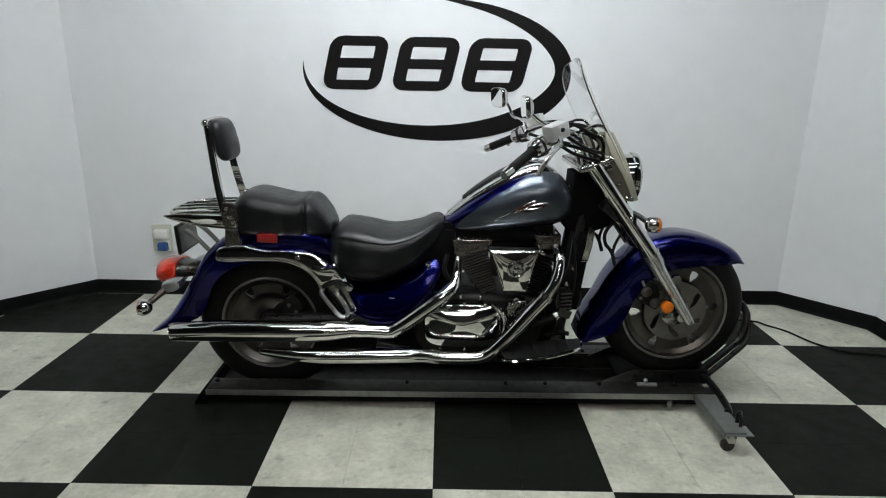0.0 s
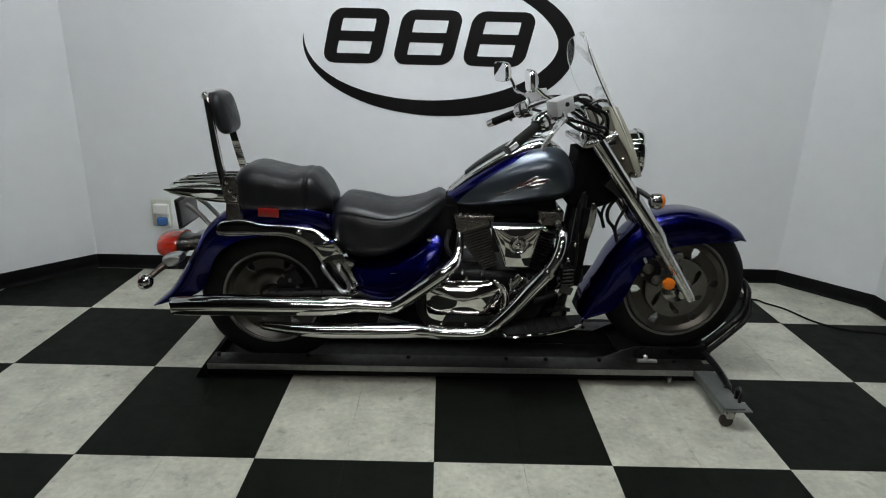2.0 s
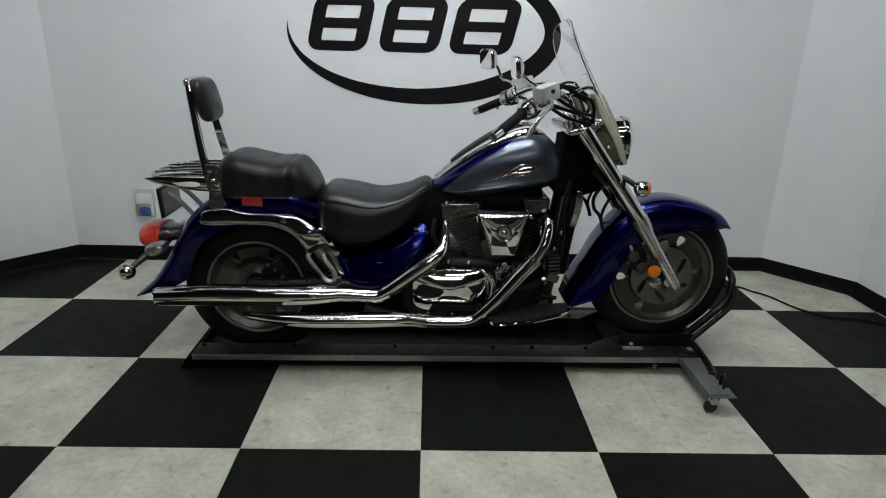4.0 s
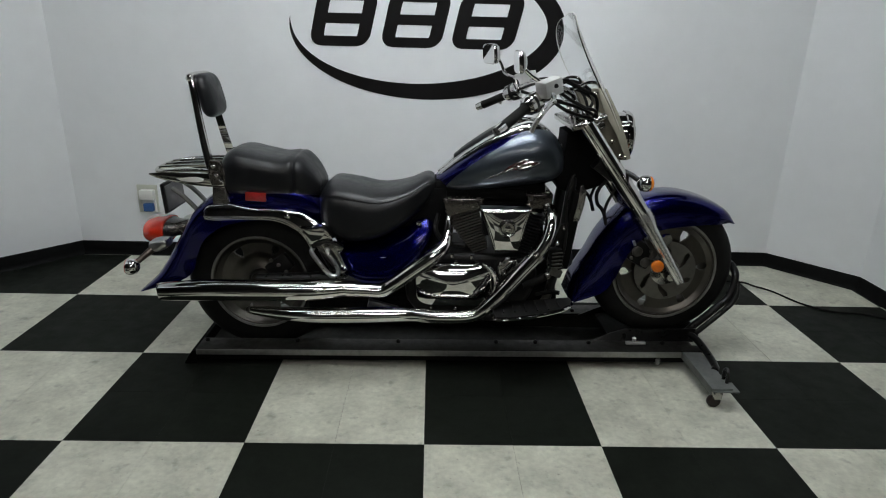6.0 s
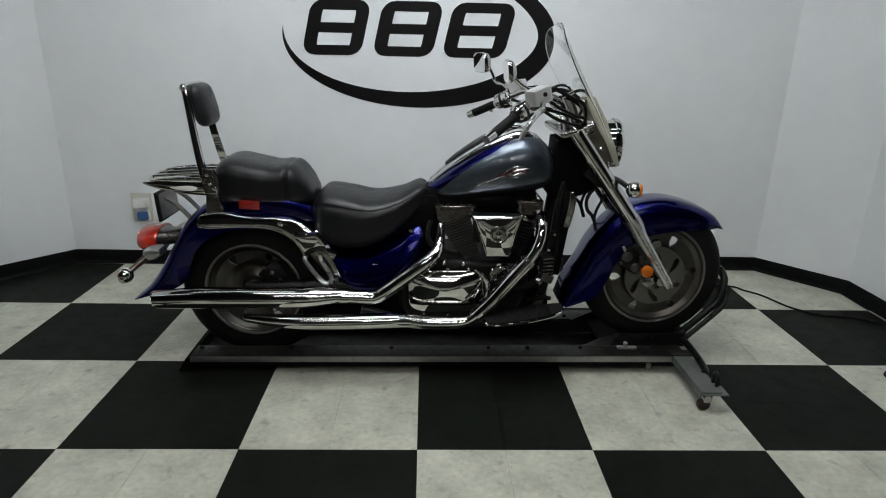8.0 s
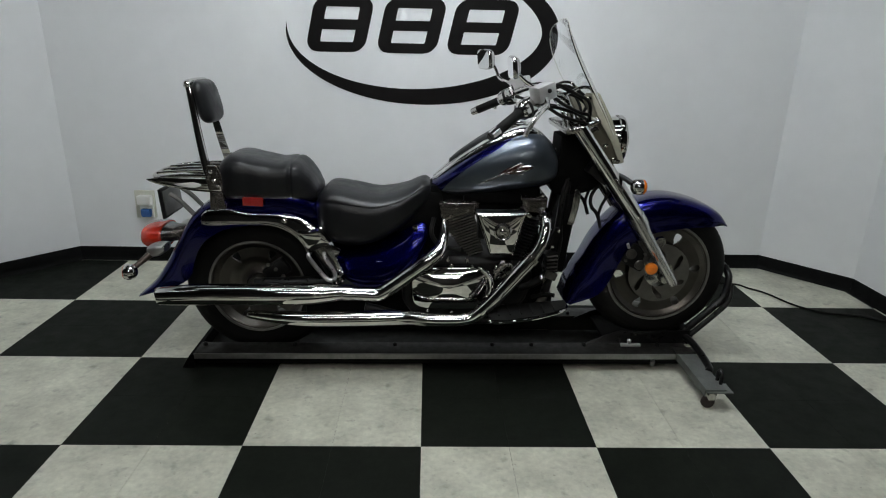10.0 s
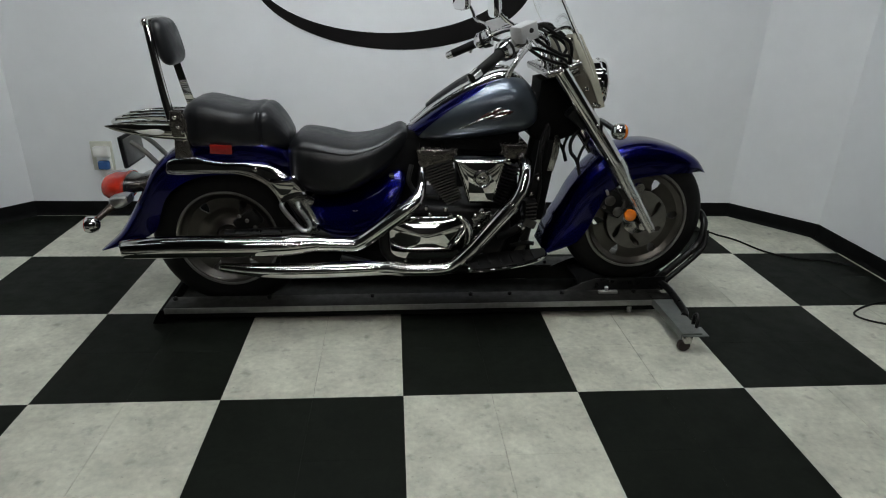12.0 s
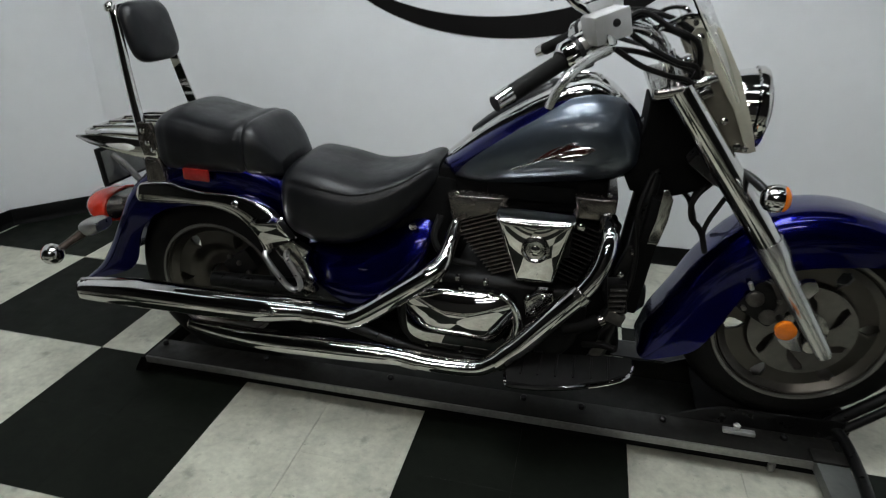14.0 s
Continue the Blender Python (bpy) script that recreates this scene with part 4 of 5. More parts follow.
for x, z in ((-0.046, 0.40), (0.03, 0.449), (0.115, 0.452), (0.20, 0.449), (0.266, 0.40), (0.262, 0.315), (0.12, 0.246), (0.02, 0.252)):
    part("cover_bolt", lathe([(0.007, 0), (0.007, -0.010), (0.003, -0.012)], (x, -0.182, z), "y", 8), CHROME, eng)
part("left_cover", slab([(-0.04, 0.39), (0.03, 0.45), (0.21, 0.445), (0.26, 0.36), (0.2, 0.26), (0.02, 0.268)], 0.14, 0.2, 0.015, 40, 0.005), CHROME, eng)


def cylinder(left, right, head, count, metal, label):
    """A finned cylinder: its fins run between a rear and a front line in x and z, under a head cover of four corners."""
    ob = new("cylinder")
    ob.parent = bike
    ob["label"] = label
    (ax, az), (bx, bz) = left
    (cx, cz), (dx, dz) = right
    inset = 0.022
    part("barrel", slab([(ax + inset, az), (cx - inset, cz), (dx - inset, dz - 0.03), (bx + inset, bz - 0.03)], 0.10, -0.10, 0.012), ENGINE_BLACK, ob)
    for k in range(count):
        f = k / (count - 1)
        x0, z0, x1, z1 = ax + (bx - ax) * f, az + (bz - az) * f, cx + (dx - cx) * f, cz + (dz - cz) * f
        part("fin", slab([(x0, z0 - 0.0022), (x1, z1 - 0.0022), (x1, z1 + 0.0022), (x0, z0 + 0.0022)], 0.118, -0.124, 0.001), metal, ob)
    part("head_cover", slab(head, 0.118, -0.128, 0.006, cuts=3), HEAD, ob, "dark satin cylinder head cover")
    return ob


cylinder(((0.072, 0.612), (0.186, 0.474)), ((0.203, 0.660), (0.246, 0.498)), [(0.058, 0.700), (0.224, 0.704), (0.212, 0.668), (0.074, 0.620)], 15, FIN_EDGE, "finned black rear cylinder")
cylinder(((0.395, 0.655), (0.345, 0.500)), ((0.490, 0.625), (0.420, 0.470)), [(0.395, 0.726), (0.503, 0.726), (0.500, 0.664), (0.408, 0.667)], 13, ENGINE_BLACK, "finned black front cylinder")
air = part("air_cleaner", panel((0.196, 0.690), (0.414, 0.696), (0.364, 0.503), (0.266, 0.503), -0.12, 0.100, 0.009, 32, 0.085), CHROME, bike, "chrome air cleaner cover")
part("air_badge", lathe([(0.036, 0.004), (0.036, -0.006), (0.029, -0.011), (0.024, -0.006), (0.008, -0.007)], (0.312, -0.228, 0.612), "y", 30), CHROME_DULL, air, "round raised badge")
part("badge_boss", lathe([(0.013, 0), (0.013, -0.006), (0.006, -0.009)], (0.312, -0.234, 0.612), "y", 10), CHROME, air)
part("air_bolt", lathe([(0.010, 0), (0.010, -0.008), (0.004, -0.011)], (0.418, -0.19, 0.672), "y", 10), CHROME, air)
part("air_box", box((0.18, 0.10, 0.10), (0.31, -0.09, 0.60), 0.015), ENGINE_BLACK, bike)
part("intake_cover", box((0.24, 0.20, 0.05), (0.28, 0, 0.715), 0.015), TRAY, bike)
part("cover_crescent", tube([(0.225, -0.195, 0.452), (0.262, -0.20, 0.425), (0.283, -0.20, 0.370), (0.270, -0.20, 0.310), (0.235, -0.195, 0.272)], [0.006, 0.010, 0.011, 0.010, 0.006], 10, 20), CHROME, eng, "chrome trim round the clutch cover")
part("pump_cover", slab([(0.285, 0.43), (0.325, 0.462), (0.365, 0.462), (0.372, 0.435), (0.325, 0.385), (0.295, 0.375)], -0.14, -0.178, 0.008, cuts=3), CHROME_DULL, eng, "polished pump cover")
for x, z in ((0.30, 0.445), (0.345, 0.452), (0.315, 0.40)):
    part("engine_bolt", lathe([(0.008, -0.175), (0.008, -0.186), (0.004, -0.189)], (x, 0, z), "y", 8), CHROME, eng)
for x, z in ((0.05, 0.462), (0.10, 0.470), (0.18, 0.466)):
    part("case_bolt", lathe([(0.008, 0.0), (0.008, 0.014), (0.004, 0.017)], (x, -0.165, z - 0.006), "z", 8), CHROME_DULL, eng)
part("horn_bracket", box((0.05, 0.02, 0.035), (0.535, -0.15, 0.40), 0.006, (0, 20, 0)), FIN_EDGE, eng)
part("starter", lathe([(0.03, -0.17), (0.042, -0.165), (0.042, 0.1), (0.03, 0.11)], (0.36, 0, 0.40), "y", 20), ENGINE_BLACK, eng)
part("water_hose", tube([(0.55, -0.10, 0.42), (0.48, -0.14, 0.37), (0.40, -0.15, 0.34)], 0.018, 10, 10), RUBBER, bike)

part("breather_hose", tube([(0.04, -0.13, 0.64), (0.03, -0.16, 0.58), (0.07, -0.165, 0.53), (0.15, -0.16, 0.515)], 0.010, 8, 18), RUBBER, bike, "black breather hose")
part("regulator", box((0.05, 0.05, 0.09), (0.535, -0.125, 0.455), 0.006, (0, -8, 0)), ENGINE_BLACK, bike, "black finned regulator")
for k in range(5):
    part("regulator_fin", box((0.044, 0.014, 0.004), (0.535, -0.153, 0.423 + 0.016 * k), 0.001, (0, -8, 0), seg=1), FIN_EDGE, bike)
part("wire_loom", tube([(0.58, -0.10, 0.80), (0.555, -0.13, 0.70), (0.565, -0.145, 0.56), (0.545, -0.15, 0.42), (0.50, -0.15, 0.34)], 0.007, 8, 24), RUBBER, bike, "black wiring loom")
part("mount_plate", slab([(0.545, 0.600), (0.572, 0.610), (0.570, 0.560), (0.545, 0.505), (0.518, 0.520), (0.530, 0.560)], -0.10, -0.128, 0.004), ENGINE_BLACK, bike, "black engine mount plate")
for x, z in ((0.558, 0.592), (0.534, 0.525)):
    part("mount_bolt", lathe([(0.009, 0), (0.009, -0.008), (0.004, -0.011)], (x, -0.134, z), "y", 8), CHROME, bike)
for x, z in ((0.480, 0.738), (0.085, 0.705)):
    part("head_bolt", lathe([(0.008, 0), (0.008, -0.010), (0.004, -0.013)], (x, -0.115, z), "y", 8), CHROME, bike)
part("hose_clamp", tube([(0.507, -0.135, 0.385), (0.494, -0.138, 0.377)], 0.021, 14), CHROME_DULL, bike)
part("kick_tab", box((0.03, 0.012, 0.05), (0.50, -0.165, 0.30), 0.004, (0, 25, 0)), FIN_EDGE, bike)

# exhaust
part("upper_muffler", tube([(-1.035, -0.295, 0.349), (-1.028, -0.295, 0.349), (-0.85, -0.293, 0.357), (-0.60, -0.288, 0.358), (-0.45, -0.284, 0.359), (-0.36, -0.28, 0.363), (-0.31, -0.278, 0.365)], [0.030, 0.036, 0.043, 0.044, 0.042, 0.033, 0.026], 28, 40), CHROME, bike, "chrome upper muffler")
up = part("upper_pipe", tube([(-0.33, -0.278, 0.364), (-0.23, -0.274, 0.359), (-0.165, -0.270, 0.364), (-0.05, -0.262, 0.445), (0.03, -0.250, 0.505), (0.068, -0.225, 0.540), (0.080, -0.185, 0.578), (0.082, -0.12, 0.615)], [0.026, 0.029, 0.030, 0.030, 0.029, 0.025, 0.020, 0.02], 18, 48), CHROME, bike, "chrome rear header pipe")
for x in (-0.425, -0.395):
    part("muffler_bolt", lathe([(0.008, 0), (0.008, -0.008), (0.004, -0.011)], (x, -0.322, 0.374), "y", 10), CHROME, up)
part("muffler_sleeve", tube([(-0.318, -0.278, 0.3635), (-0.285, -0.277, 0.362)], 0.0315, 20), CHROME, up, "chrome muffler sleeve")
part("muffler_tip", tube([(-1.040, -0.295, 0.349), (-1.026, -0.295, 0.3495)], 0.033, 20, caps=False), CHROME_DULL, up)
part("lower_muffler", tube([(-0.70, -0.285, 0.268), (-0.69, -0.285, 0.268), (-0.58, -0.285, 0.257), (-0.45, -0.285, 0.252), (-0.25, -0.28, 0.254), (-0.11, -0.275, 0.257), (-0.05, -0.268, 0.252), (0.0, -0.265, 0.245)], [0.010, 0.017, 0.026, 0.031, 0.032, 0.031, 0.027, 0.024], 28, 44), CHROME, bike, "chrome lower muffler")
lp = part("lower_pipe", tube([(-0.01, -0.265, 0.245), (0.06, -0.262, 0.240), (0.16, -0.258, 0.242), (0.215, -0.255, 0.262), (0.28, -0.25, 0.325), (0.37, -0.24, 0.43), (0.445, -0.225, 0.515), (0.478, -0.21, 0.575), (0.492, -0.18, 0.64), (0.485, -0.12, 0.67)], 0.0245, 18, 60), CHROME, bike, "chrome front header pipe")
part("heat_shield", tube([(0.235, -0.262, 0.278), (0.30, -0.256, 0.345), (0.38, -0.247, 0.442), (0.43, -0.238, 0.50)], 0.030, 18, 20), CHROME, lp, "chrome heat shield")
part("joint_sleeve", tube([(-0.03, -0.267, 0.251), (0.015, -0.265, 0.243)], [0.029, 0.028], 20), CHROME_DULL, lp, "dull pipe joint sleeve")
part("pipe_clamp", tube([(0.425, -0.236, 0.492), (0.44, -0.232, 0.510)], 0.033, 18), CHROME_DULL, lp)
part("header_flange", tube([(0.489, -0.15, 0.655), (0.492, -0.155, 0.672)], 0.028, 14), CHROME_DULL, lp)

# floorboards
for s in (-1, 1):
    fb = bmesh.new()
    outl = [(0.265, 0.205), (0.265, 0.30), (0.275, 0.345), (0.34, 0.352), (0.43, 0.340), (0.52, 0.31), (0.575, 0.275), (0.59, 0.235), (0.588, 0.20)]
    rows = [[Vector((x, s * y, 0.268 + (x - 0.27) * 0.09 + dz)) for x, y in outl] for dz in (0.0, 0.014)]
    skin(fb, rows)
    board = part("floorboard", fb, RUBBER, bike, "black rubber floorboard", smooth=0)
    part("board_edge", tube([(x, s * (y + 0.002), 0.268 + (x - 0.27) * 0.09 + 0.004) for x, y in outl[1:]], 0.006, 8, 32), CHROME, board, "chrome floorboard edge")
    for k in range(6):
        part("rubber_rib", box((0.006, 0.10, 0.004), (0.305 + 0.045 * k, s * 0.262, 0.287 + 0.0042 * k), 0.001, seg=1), RUBBER, board)
    part("board_bracket", tube([(0.34, s * 0.12, 0.25), (0.34, s * 0.22, 0.262)], 0.014, 8), BLACK, board)
part("brake_pedal", tube([(0.46, -0.15, 0.30), (0.51, -0.18, 0.325), (0.545, -0.20, 0.33)], 0.009, 8, 10), RUBBER, bike, "black brake pedal")

# forks
for s in (-1, 1):
    y = s * 0.16
    fork = part("fork", tube([(0.600, y, 1.016), (0.882, y, 0.636)], 0.033, 24), CHROME, bike, "chrome fork leg")
    part("fork_slider", tube([(0.859, y, 0.669), (0.882, y, 0.636), (0.902, y, 0.602), (0.982, y, 0.484), (1.047, y, 0.386), (1.056, y, 0.371)], [0.035, 0.035, 0.028, 0.023, 0.021, 0.018], 24), FORK, fork, "dull polished fork slider")
    part("fork_cap", tube([(0.598, y, 1.019), (0.588, y, 1.033)], [0.024, 0.018], 16), CHROME, fork)
    part("fork_lug", slab([(0.94, 0.55), (0.98, 0.535), (0.995, 0.56), (0.985, 0.58), (0.965, 0.578)], y - 0.012, y + 0.012, 0.004), CHROME_DULL, fork)
    part("fork_reflector", lathe([(0.025, 0.0), (0.025, s * 0.012), (0.020, s * 0.016)], (0.936, s * 0.198, 0.456), "y", 26), ORANGE, fork, "round amber reflector")
    part("reflector_stay", tube([(0.936, s * 0.14, 0.456), (0.936, s * 0.199, 0.456)], 0.009, 8), BLACK, fork)
    part("caliper_bracket", slab([(0.90, 0.545), (0.945, 0.535), (0.965, 0.49), (0.945, 0.43), (0.925, 0.43), (0.935, 0.49)], s * 0.105, s * 0.122, 0.004), FIN_EDGE, fork, "dull caliper bracket")
    part("bleed_nipple", tube([(0.865, s * 0.115, 0.515), (0.855, s * 0.12, 0.535)], 0.006, 8), SILVER_CAST, fork)
    cal = part("brake_caliper", box((0.11, 0.05, 0.10), (0.905, s * 0.09, 0.47), 0.018, (0, 30, 0)), ENGINE_BLACK, fork, "black brake caliper")
    for dx, dz in ((-0.022, 0.018), (0.018, -0.030)):
        part("piston_cap", lathe([(0.022, 0), (0.022, s * 0.008), (0.016, s * 0.012), (0.004, s * 0.012)], (0.90 + dx, s * 0.112, 0.47 + dz), "y", 18), FIN_EDGE, cal, "dull round piston cap")
    for dx, dz in ((-0.045, -0.01), (0.035, 0.02)):
        part("caliper_bolt", lathe([(0.007, 0), (0.007, s * 0.010), (0.003, s * 0.012)], (0.90 + dx, s * 0.113, 0.47 + dz), "y", 6), DISC, cal)
    part("brake_hose", tube([(0.735, s * 0.08, 0.795), (0.712, s * 0.10, 0.777), (0.692, s * 0.11, 0.757), (0.680, s * 0.115, 0.728), (0.687, s * 0.115, 0.692), (0.708, s * 0.115, 0.668), (0.722, s * 0.112, 0.640), (0.735, s * 0.108, 0.600)], 0.0075, 8, 36), RUBBER, bike, "black brake hose")
    part("brake_line", tube([(0.790, s * 0.09, 0.795), (0.762, s * 0.105, 0.762), (0.742, s * 0.112, 0.725), (0.727, s * 0.114, 0.692), (0.720, s * 0.114, 0.655), (0.730, s * 0.110, 0.610)], 0.0065, 8, 28), RUBBER, bike, "black brake line")
part("lower_yoke", box((0.10, 0.29, 0.045), (0.70, 0, 0.83), 0.012, (0, 36, 0)), BLACK, bike, "black lower fork yoke")
part("upper_yoke", box((0.082, 0.375, 0.028), (0.580, 0, 1.011), 0.013, (0, -13, 0), seg=4), CHROME_DULL, bike, "chrome upper fork yoke")

# headlight
lamp = part("headlight", lathe([(0.015, -0.13), (0.045, -0.122), (0.07, -0.10), (0.086, -0.065), (0.094, -0.02), (0.095, -0.004), (0.101, 0.0), (0.102, 0.015), (0.096, 0.024), (0.088, 0.018)], (0.790, 0, 0.952), "x", 40), CHROME, bike, "chrome headlight shell")
part("lens", lathe([(0.089, 0.018), (0.07, 0.034), (0.04, 0.043), (0.01, 0.046)], (0.790, 0, 0.952), "x", 40), LAMP_GLASS, lamp, "clear headlight glass")

# handlebar and controls
def spread(bm):
    """Draws the bar and its controls out sideways: the wide pull-back of the handlebar."""
    for v in bm.verts:
        if v.co.y < 0:
            v.co.x += 0.02 * v.co.y
            v.co.z -= 0.024 * v.co.y
        else:
            v.co.x -= 0.02 * v.co.y
        v.co.y *= 1.17
    return bm


part("handlebar", spread(tube([(0.335, -0.265, 1.073), (0.40, -0.22, 1.115), (0.47, -0.17, 1.145), (0.535, -0.12, 1.125), (0.565, -0.06, 1.085), (0.57, 0, 1.075), (0.565, 0.06, 1.085), (0.535, 0.12, 1.125), (0.47, 0.17, 1.145), (0.40, 0.22, 1.115), (0.335, 0.265, 1.073)], 0.0135, 12, 60)), CHROME, bike, "chrome handlebar")
for s in (-1, 1):
    part("riser", tube([(0.595, s * 0.05, 1.01), (0.57, s * 0.05, 1.085)], 0.018, 12), CHROME, bike)
    part("grip", spread(tube([(0.255, s * 0.357, 1.022), (0.345, s * 0.258, 1.078)], 0.0185, 16)), RUBBER, bike, "black rubber grip")
    part("bar_end", spread(tube([(0.232, s * 0.381, 1.008), (0.256, s * 0.356, 1.023)], [0.017, 0.020], 16)), CHROME, bike, "chrome bar end")
    part("switch_housing", spread(tube([(0.343, s * 0.260, 1.077), (0.352, s * 0.251, 1.083), (0.392, s * 0.224, 1.106), (0.398, s * 0.220, 1.110)], [0.024, 0.035, 0.035, 0.024], 18)), CHROME, bike, "chrome switch housing")
    part("switch_collar", spread(tube([(0.366, s * 0.2415, 1.091), (0.374, s * 0.236, 1.0955)], 0.0362, 18)), BLACK, bike, "black collar of the switch housing")
    part("switch_lobe", spread(box((0.040, 0.030, 0.050), (0.385, s * 0.232, 1.085), 0.008, (0, -16, -s * 34))), BLACK, bike, "black switch block")
    part("lever_perch", spread(box((0.05, 0.03, 0.028), (0.425, s * 0.255, 1.118), 0.008, (0, -25, s * 40))), CHROME, bike)
    part("lever", spread(tube([(0.435, s * 0.30, 1.108), (0.405, s * 0.37, 1.10), (0.372, s * 0.425, 1.075), (0.352, s * 0.432, 1.045), (0.342, s * 0.43, 1.018)], [0.011, 0.010, 0.0095, 0.009, 0.009], 10, 20)), FORK, bike, "chrome brake lever" if s < 0 else "chrome clutch lever")
    m = part("reservoir", spread(box((0.085, 0.055, 0.058), (0.427, s * 0.245, 1.151), 0.006, (0, -16, -s * 34))), SILVER_CAST, bike, "chrome fluid reservoir")
    part("sight_glass", spread(lathe([(0.008, 0), (0.008, s * 0.004), (0.003, s * 0.005)], (0.446, s * 0.266, 1.158), "y", 14)), BLACK, m)
    if s > 0:
        mx, my, mz, yaw, stem = 0.258, 0.36, 1.251, 22, [(0.395, 0.275, 1.12), (0.380, 0.29, 1.15), (0.335, 0.34, 1.17), (0.318, 0.355, 1.205), (0.30, 0.36, 1.235)]
    else:
        mx, my, mz, yaw, stem = 0.300, -0.30, 1.240, 4, [(0.405, -0.275, 1.145), (0.382, -0.285, 1.178), (0.355, -0.29, 1.195), (0.325, -0.30, 1.22)]
    part("mirror_stem", tube(stem, 0.007, 8, 20), CHROME, bike, "chrome mirror stem")
    loop = [2 * math.pi * i / 28 for i in range(28)]
    mb = bmesh.new()
    skin(mb, [[Vector((x, 0.056 * f * math.copysign(abs(math.cos(a)) ** 0.45, math.cos(a)), 0.040 * f * math.copysign(abs(math.sin(a)) ** 0.45, math.sin(a)))) for a in loop]
              for x, f in ((0.0, 0.96), (0.006, 1.0), (0.018, 0.97), (0.032, 0.75), (0.042, 0.35))])
    mb.transform(pose(mx, my, mz, 0, -6, yaw) @ Matrix.Diagonal((0.75 if s < 0 else 1.0, 1.12 if s > 0 else 0.95, 1.12 if s > 0 else 1.0, 1)))
    mir = part("mirror", mb, CHROME, bike, "chrome rear-view mirror")
    gb = skin(bmesh.new(), [[Vector((x, 0.051 * math.copysign(abs(math.cos(a)) ** 0.45, math.cos(a)), 0.035 * math.copysign(abs(math.sin(a)) ** 0.45, math.sin(a)))) for a in loop] for x in (-0.0025, 0.0005)])
    gb.transform(pose(mx, my, mz, 0, -6, yaw) @ Matrix.Diagonal((1.0, 1.12 if s > 0 else 0.95, 1.12 if s > 0 else 1.0, 1)))
    part("mirror_glass", gb, MIRROR, mir, "mirror glass")
for pts in ([(0.44, -0.21, 1.15), (0.53, -0.15, 1.17), (0.62, -0.10, 1.13), (0.655, -0.06, 1.06), (0.65, -0.03, 0.98)],
            [(0.40, -0.20, 1.10), (0.50, -0.14, 1.09), (0.60, -0.12, 1.06), (0.66, -0.05, 1.02), (0.66, 0, 0.95)],
            [(0.47, -0.20, 1.165), (0.50, -0.185, 1.175), (0.56, -0.175, 1.145), (0.62, -0.16, 1.115), (0.632, -0.14, 1.05), (0.60, -0.11, 1.0)],
            [(0.48, -0.18, 1.13), (0.53, -0.175, 1.10), (0.585, -0.17, 1.075), (0.63, -0.15, 1.06), (0.64, -0.12, 1.0)],
            [(0.45, -0.19, 1.10), (0.51, -0.18, 1.065), (0.57, -0.165, 1.045), (0.62, -0.15, 1.03), (0.64, -0.11, 0.97)],
            [(0.46, -0.15, 1.13), (0.55, -0.13, 1.14), (0.63, -0.08, 1.10), (0.65, 0.02, 1.05), (0.64, 0.05, 0.97)],
            [(0.40, 0.20, 1.10), (0.50, 0.14, 1.08), (0.60, 0.10, 1.06), (0.66, 0.05, 1.0), (0.65, 0.03, 0.94)],
            [(0.44, 0.21, 1.15), (0.54, 0.15, 1.16), (0.63, 0.10, 1.12), (0.66, 0.06, 1.04), (0.65, 0.04, 0.97)]):
    part("control_cable", spread(tube(pts, 0.0065, 8, 24)), RUBBER, bike, "black control cable")

# windshield
WS = [(0.755, 1.0, 0.19), (0.712, 1.09, 0.23), (0.660, 1.18, 0.25), (0.608, 1.27, 0.243), (0.566, 1.35, 0.21), (0.546, 1.395, 0.15), (0.538, 1.418, 0.03)]
rings = []
for xc, zc, half in spline(WS, 36):
    rings.append([Vector((xc - 0.055 * (half * u / 0.25) ** 2, half * u, zc)) for u in [k / 10 - 1 for k in range(21)]])
ws = skin(bmesh.new(), rings, closed=False)
bmesh.ops.recalc_face_normals(ws, faces=ws.faces)
bmesh.ops.solidify(ws, geom=ws.faces[:], thickness=0.005)
shield = part("windshield", ws, GLASS, bike, "clear acrylic windshield")
shield.visible_shadow = False
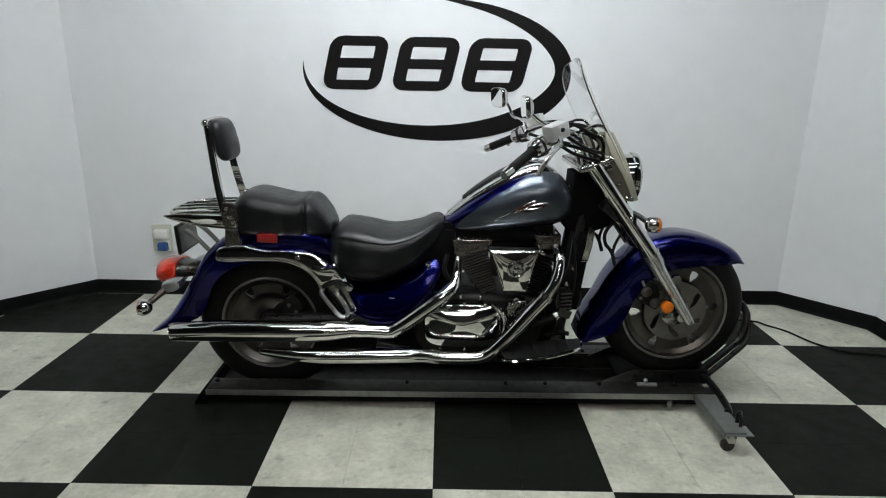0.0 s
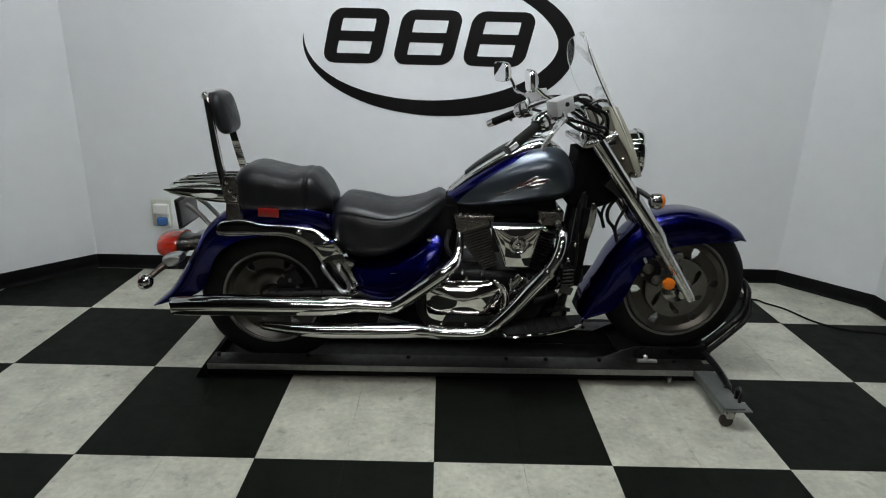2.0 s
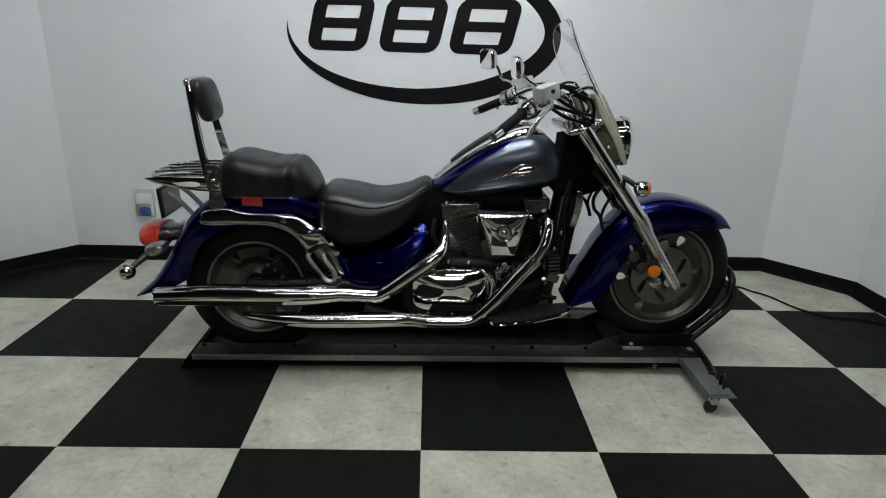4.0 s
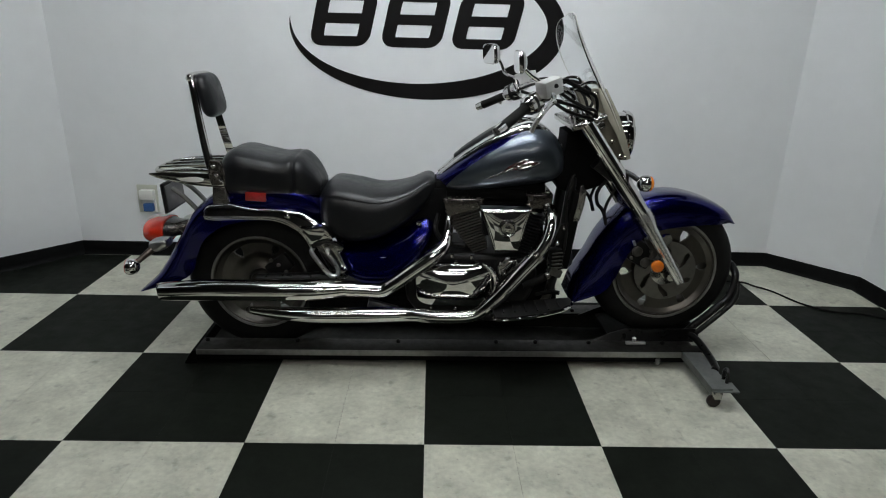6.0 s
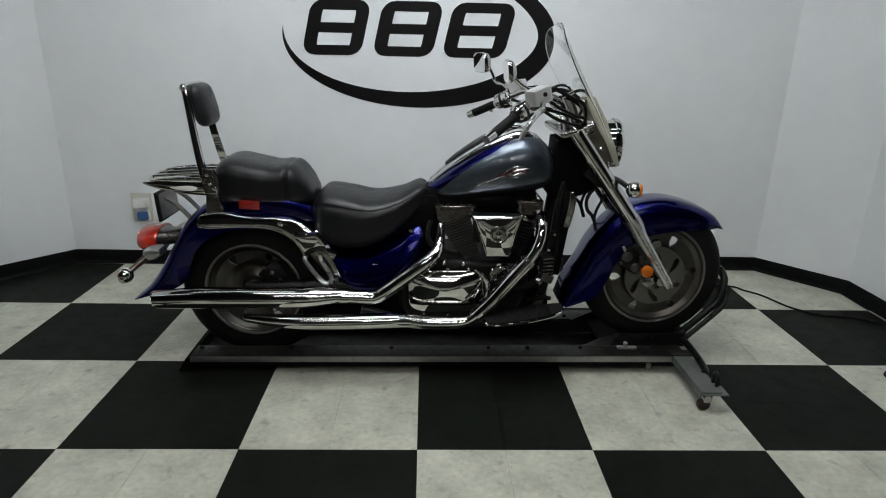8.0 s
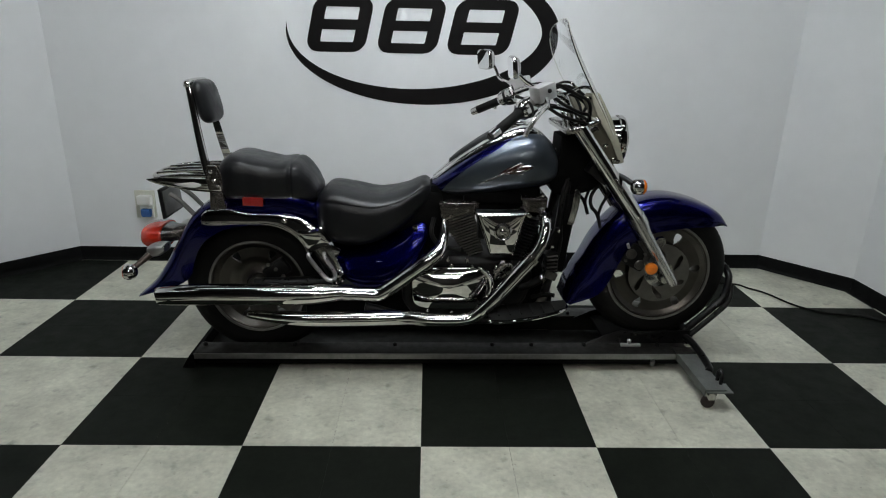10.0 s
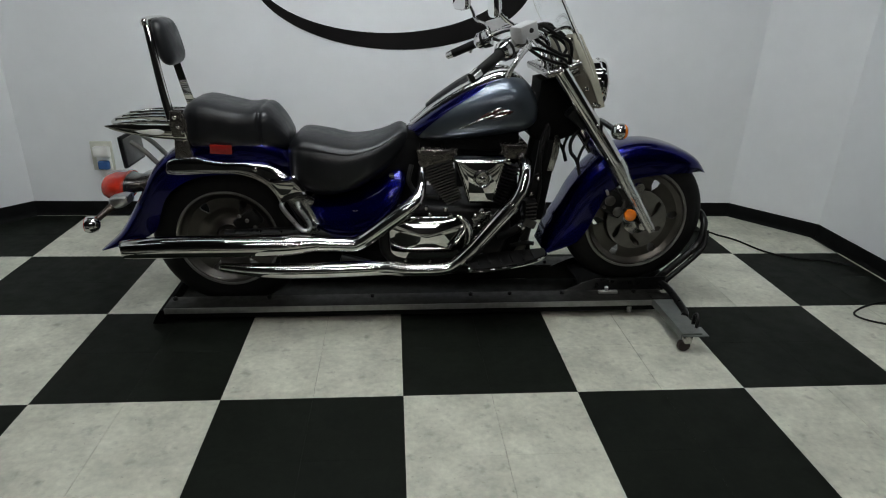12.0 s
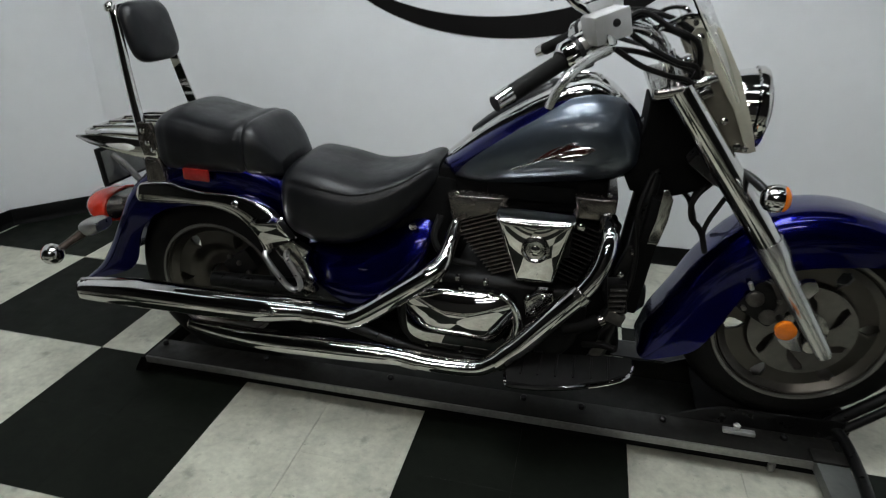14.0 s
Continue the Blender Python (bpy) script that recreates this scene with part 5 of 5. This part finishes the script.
for s in (-1, 1):
    part("shield_strap", slab([(0.630, 1.147), (0.644, 1.157), (0.664, 1.146), (0.719, 1.056), (0.763, 0.953), (0.786, 0.886), (0.769, 0.879), (0.721, 0.976), (0.669, 1.051), (0.641, 1.112)], s * 0.155, s * 0.163, 0.0035), ACRYL, shield, "pale satin windshield strap")
    part("upper_plate", slab([(0.603, 1.132), (0.614, 1.148), (0.640, 1.148), (0.674, 1.051), (0.644, 1.058)], s * 0.148, s * 0.154, 0.002), PLATE_BEIGE, shield, "beige satin bracket plate")
    part("plate_edge", tube([(0.604, s * 0.150, 1.132), (0.644, s * 0.150, 1.060)], 0.0055, 8), OLIVE, shield)
    part("lower_plate", slab([(0.646, 0.999), (0.675, 1.042), (0.728, 0.971), (0.775, 0.900), (0.768, 0.877), (0.729, 0.879), (0.658, 0.964)], s * 0.146, s * 0.152, 0.002), OLIVE, shield, "olive lower bracket plate")
    part("top_bracket", tube([(0.530, s * 0.19, 1.146), (0.560, s * 0.175, 1.158), (0.590, s * 0.165, 1.170), (0.622, s * 0.158, 1.168), (0.640, s * 0.156, 1.150)], 0.0065, 8, 14), CHROME, shield, "chrome upper bracket arm")
    part("shield_clamp", tube([(0.612, s * 0.160, 1.020), (0.640, s * 0.165, 1.034), (0.674, s * 0.165, 1.046)], [0.010, 0.013, 0.009], 12, 10), CHROME, shield, "chrome windshield clamp")
    part("clamp_foot", box((0.044, 0.02, 0.024), (0.650, s * 0.163, 1.006), 0.007, (0, -30, 0)), CHROME_DULL, shield)
    for x, z in ((0.624, 1.128), (0.652, 1.134), (0.664, 1.050), (0.706, 0.950), (0.744, 0.893), (0.764, 0.890)):
        part("bolt", lathe([(0.009, 0), (0.009, s * 0.007), (0.003, s * 0.010)], (x, s * 0.154, z), "y", 10), CHROME, shield)

# pale tubes added to imitate the bright line of the acrylic's edge
for k in (0, -1):
    part("shield_edge", tube([r[k] for r in rings], 0.0011, 8), EDGE, shield, "thin pale line added for the bright acrylic edge")
part("shield_top_edge", tube(rings[-1], 0.0010, 8), EDGE, shield)

# cables on the floor
c = thing("power_cable", "black power cable lying across the floor", "cable", (0, 0, 0))
part("cord", tube([(1.60, 0.95, 0.006), (1.826, 0.93, 0.006), (1.88, 0.872, 0.006), (1.95, 0.79, 0.006), (2.018, 0.63, 0.006), (2.134, 0.53, 0.006), (2.28, 0.50, 0.006), (2.40, 0.42, 0.006)], 0.0055, 8, 60), RUBBER, c)
c = thing("extension_cord", "loose loop of thin black cord on the floor", "cable", (0, 0, 0))
part("cord", tube([(2.40, 0.04, 0.005), (2.213, 0.01, 0.005), (2.08, -0.045, 0.005), (2.02, -0.10, 0.005), (2.06, -0.16, 0.005), (2.2, -0.22, 0.005), (2.4, -0.26, 0.005)], 0.0045, 8, 40), RUBBER, c)


# ---- floor: vinyl tiles, four to a check ----
SIDE = 0.305
floor = tagged(link("floor", box((2 * HALL_X + 0.2, WALL_Y - REAR + 0.2, 0.1), (0, (WALL_Y + REAR) / 2, -0.0545), 0), GROUT, smooth=0),
               "black and white checkered vinyl tile floor", "floor", kind="structure")


def tile_mesh(name, material, side, gap):
    hx, hy = side / 2 - gap, side / 2 - 0.0001
    bm = skin(bmesh.new(), [[Vector((sx * (hx - r), sy * (hy - r), z)) for sx, sy in ((-1, -1), (1, -1), (1, 1), (-1, 1))]
                            for r, z in ((0.0, -0.0035), (0.0, -0.0003), (0.0003, 0.0))], caps=False)
    bm.faces.new([v for v in bm.verts if abs(v.co.z) < 1e-6])
    bmesh.ops.recalc_face_normals(bm, faces=bm.faces)
    me = bpy.data.meshes.new(name)
    bm.to_mesh(me)
    bm.free()
    me.materials.append(material)
    return me


tile_meshes = [tile_mesh("light_tile", LIGHT_TILE, SIDE, 0.0006), tile_mesh("dark_tile", DARK_TILE, SIDE, 0.0001)]
rest = {0: bmesh.new(), 1: bmesh.new()}
for i in range(-16, 16):
    for j in range(-23, 5):
        x, y = (i + 0.5) * SIDE, (j + 0.5) * SIDE
        dark = (i // 2 + j // 2) % 2
        if abs(x) - SIDE / 2 > (WALL_X if y > FRONT else HALL_X) or y - SIDE / 2 > WALL_Y or y < REAR:
            continue
        if j >= -9 and -9 <= i < 9:
            t = new("tile", tile_meshes[dark])
            t.location = (x, y, 0)
            t.parent = floor
        else:
            rest[dark].from_mesh(tile_meshes[dark])
            bmesh.ops.translate(rest[dark], vec=(x, y, 0), verts=rest[dark].verts[-12:])
for dark, bm in rest.items():
    tagged(part("tile_field", bm, (LIGHT_TILE, DARK_TILE)[dark], floor, smooth=0), kind="stuff")
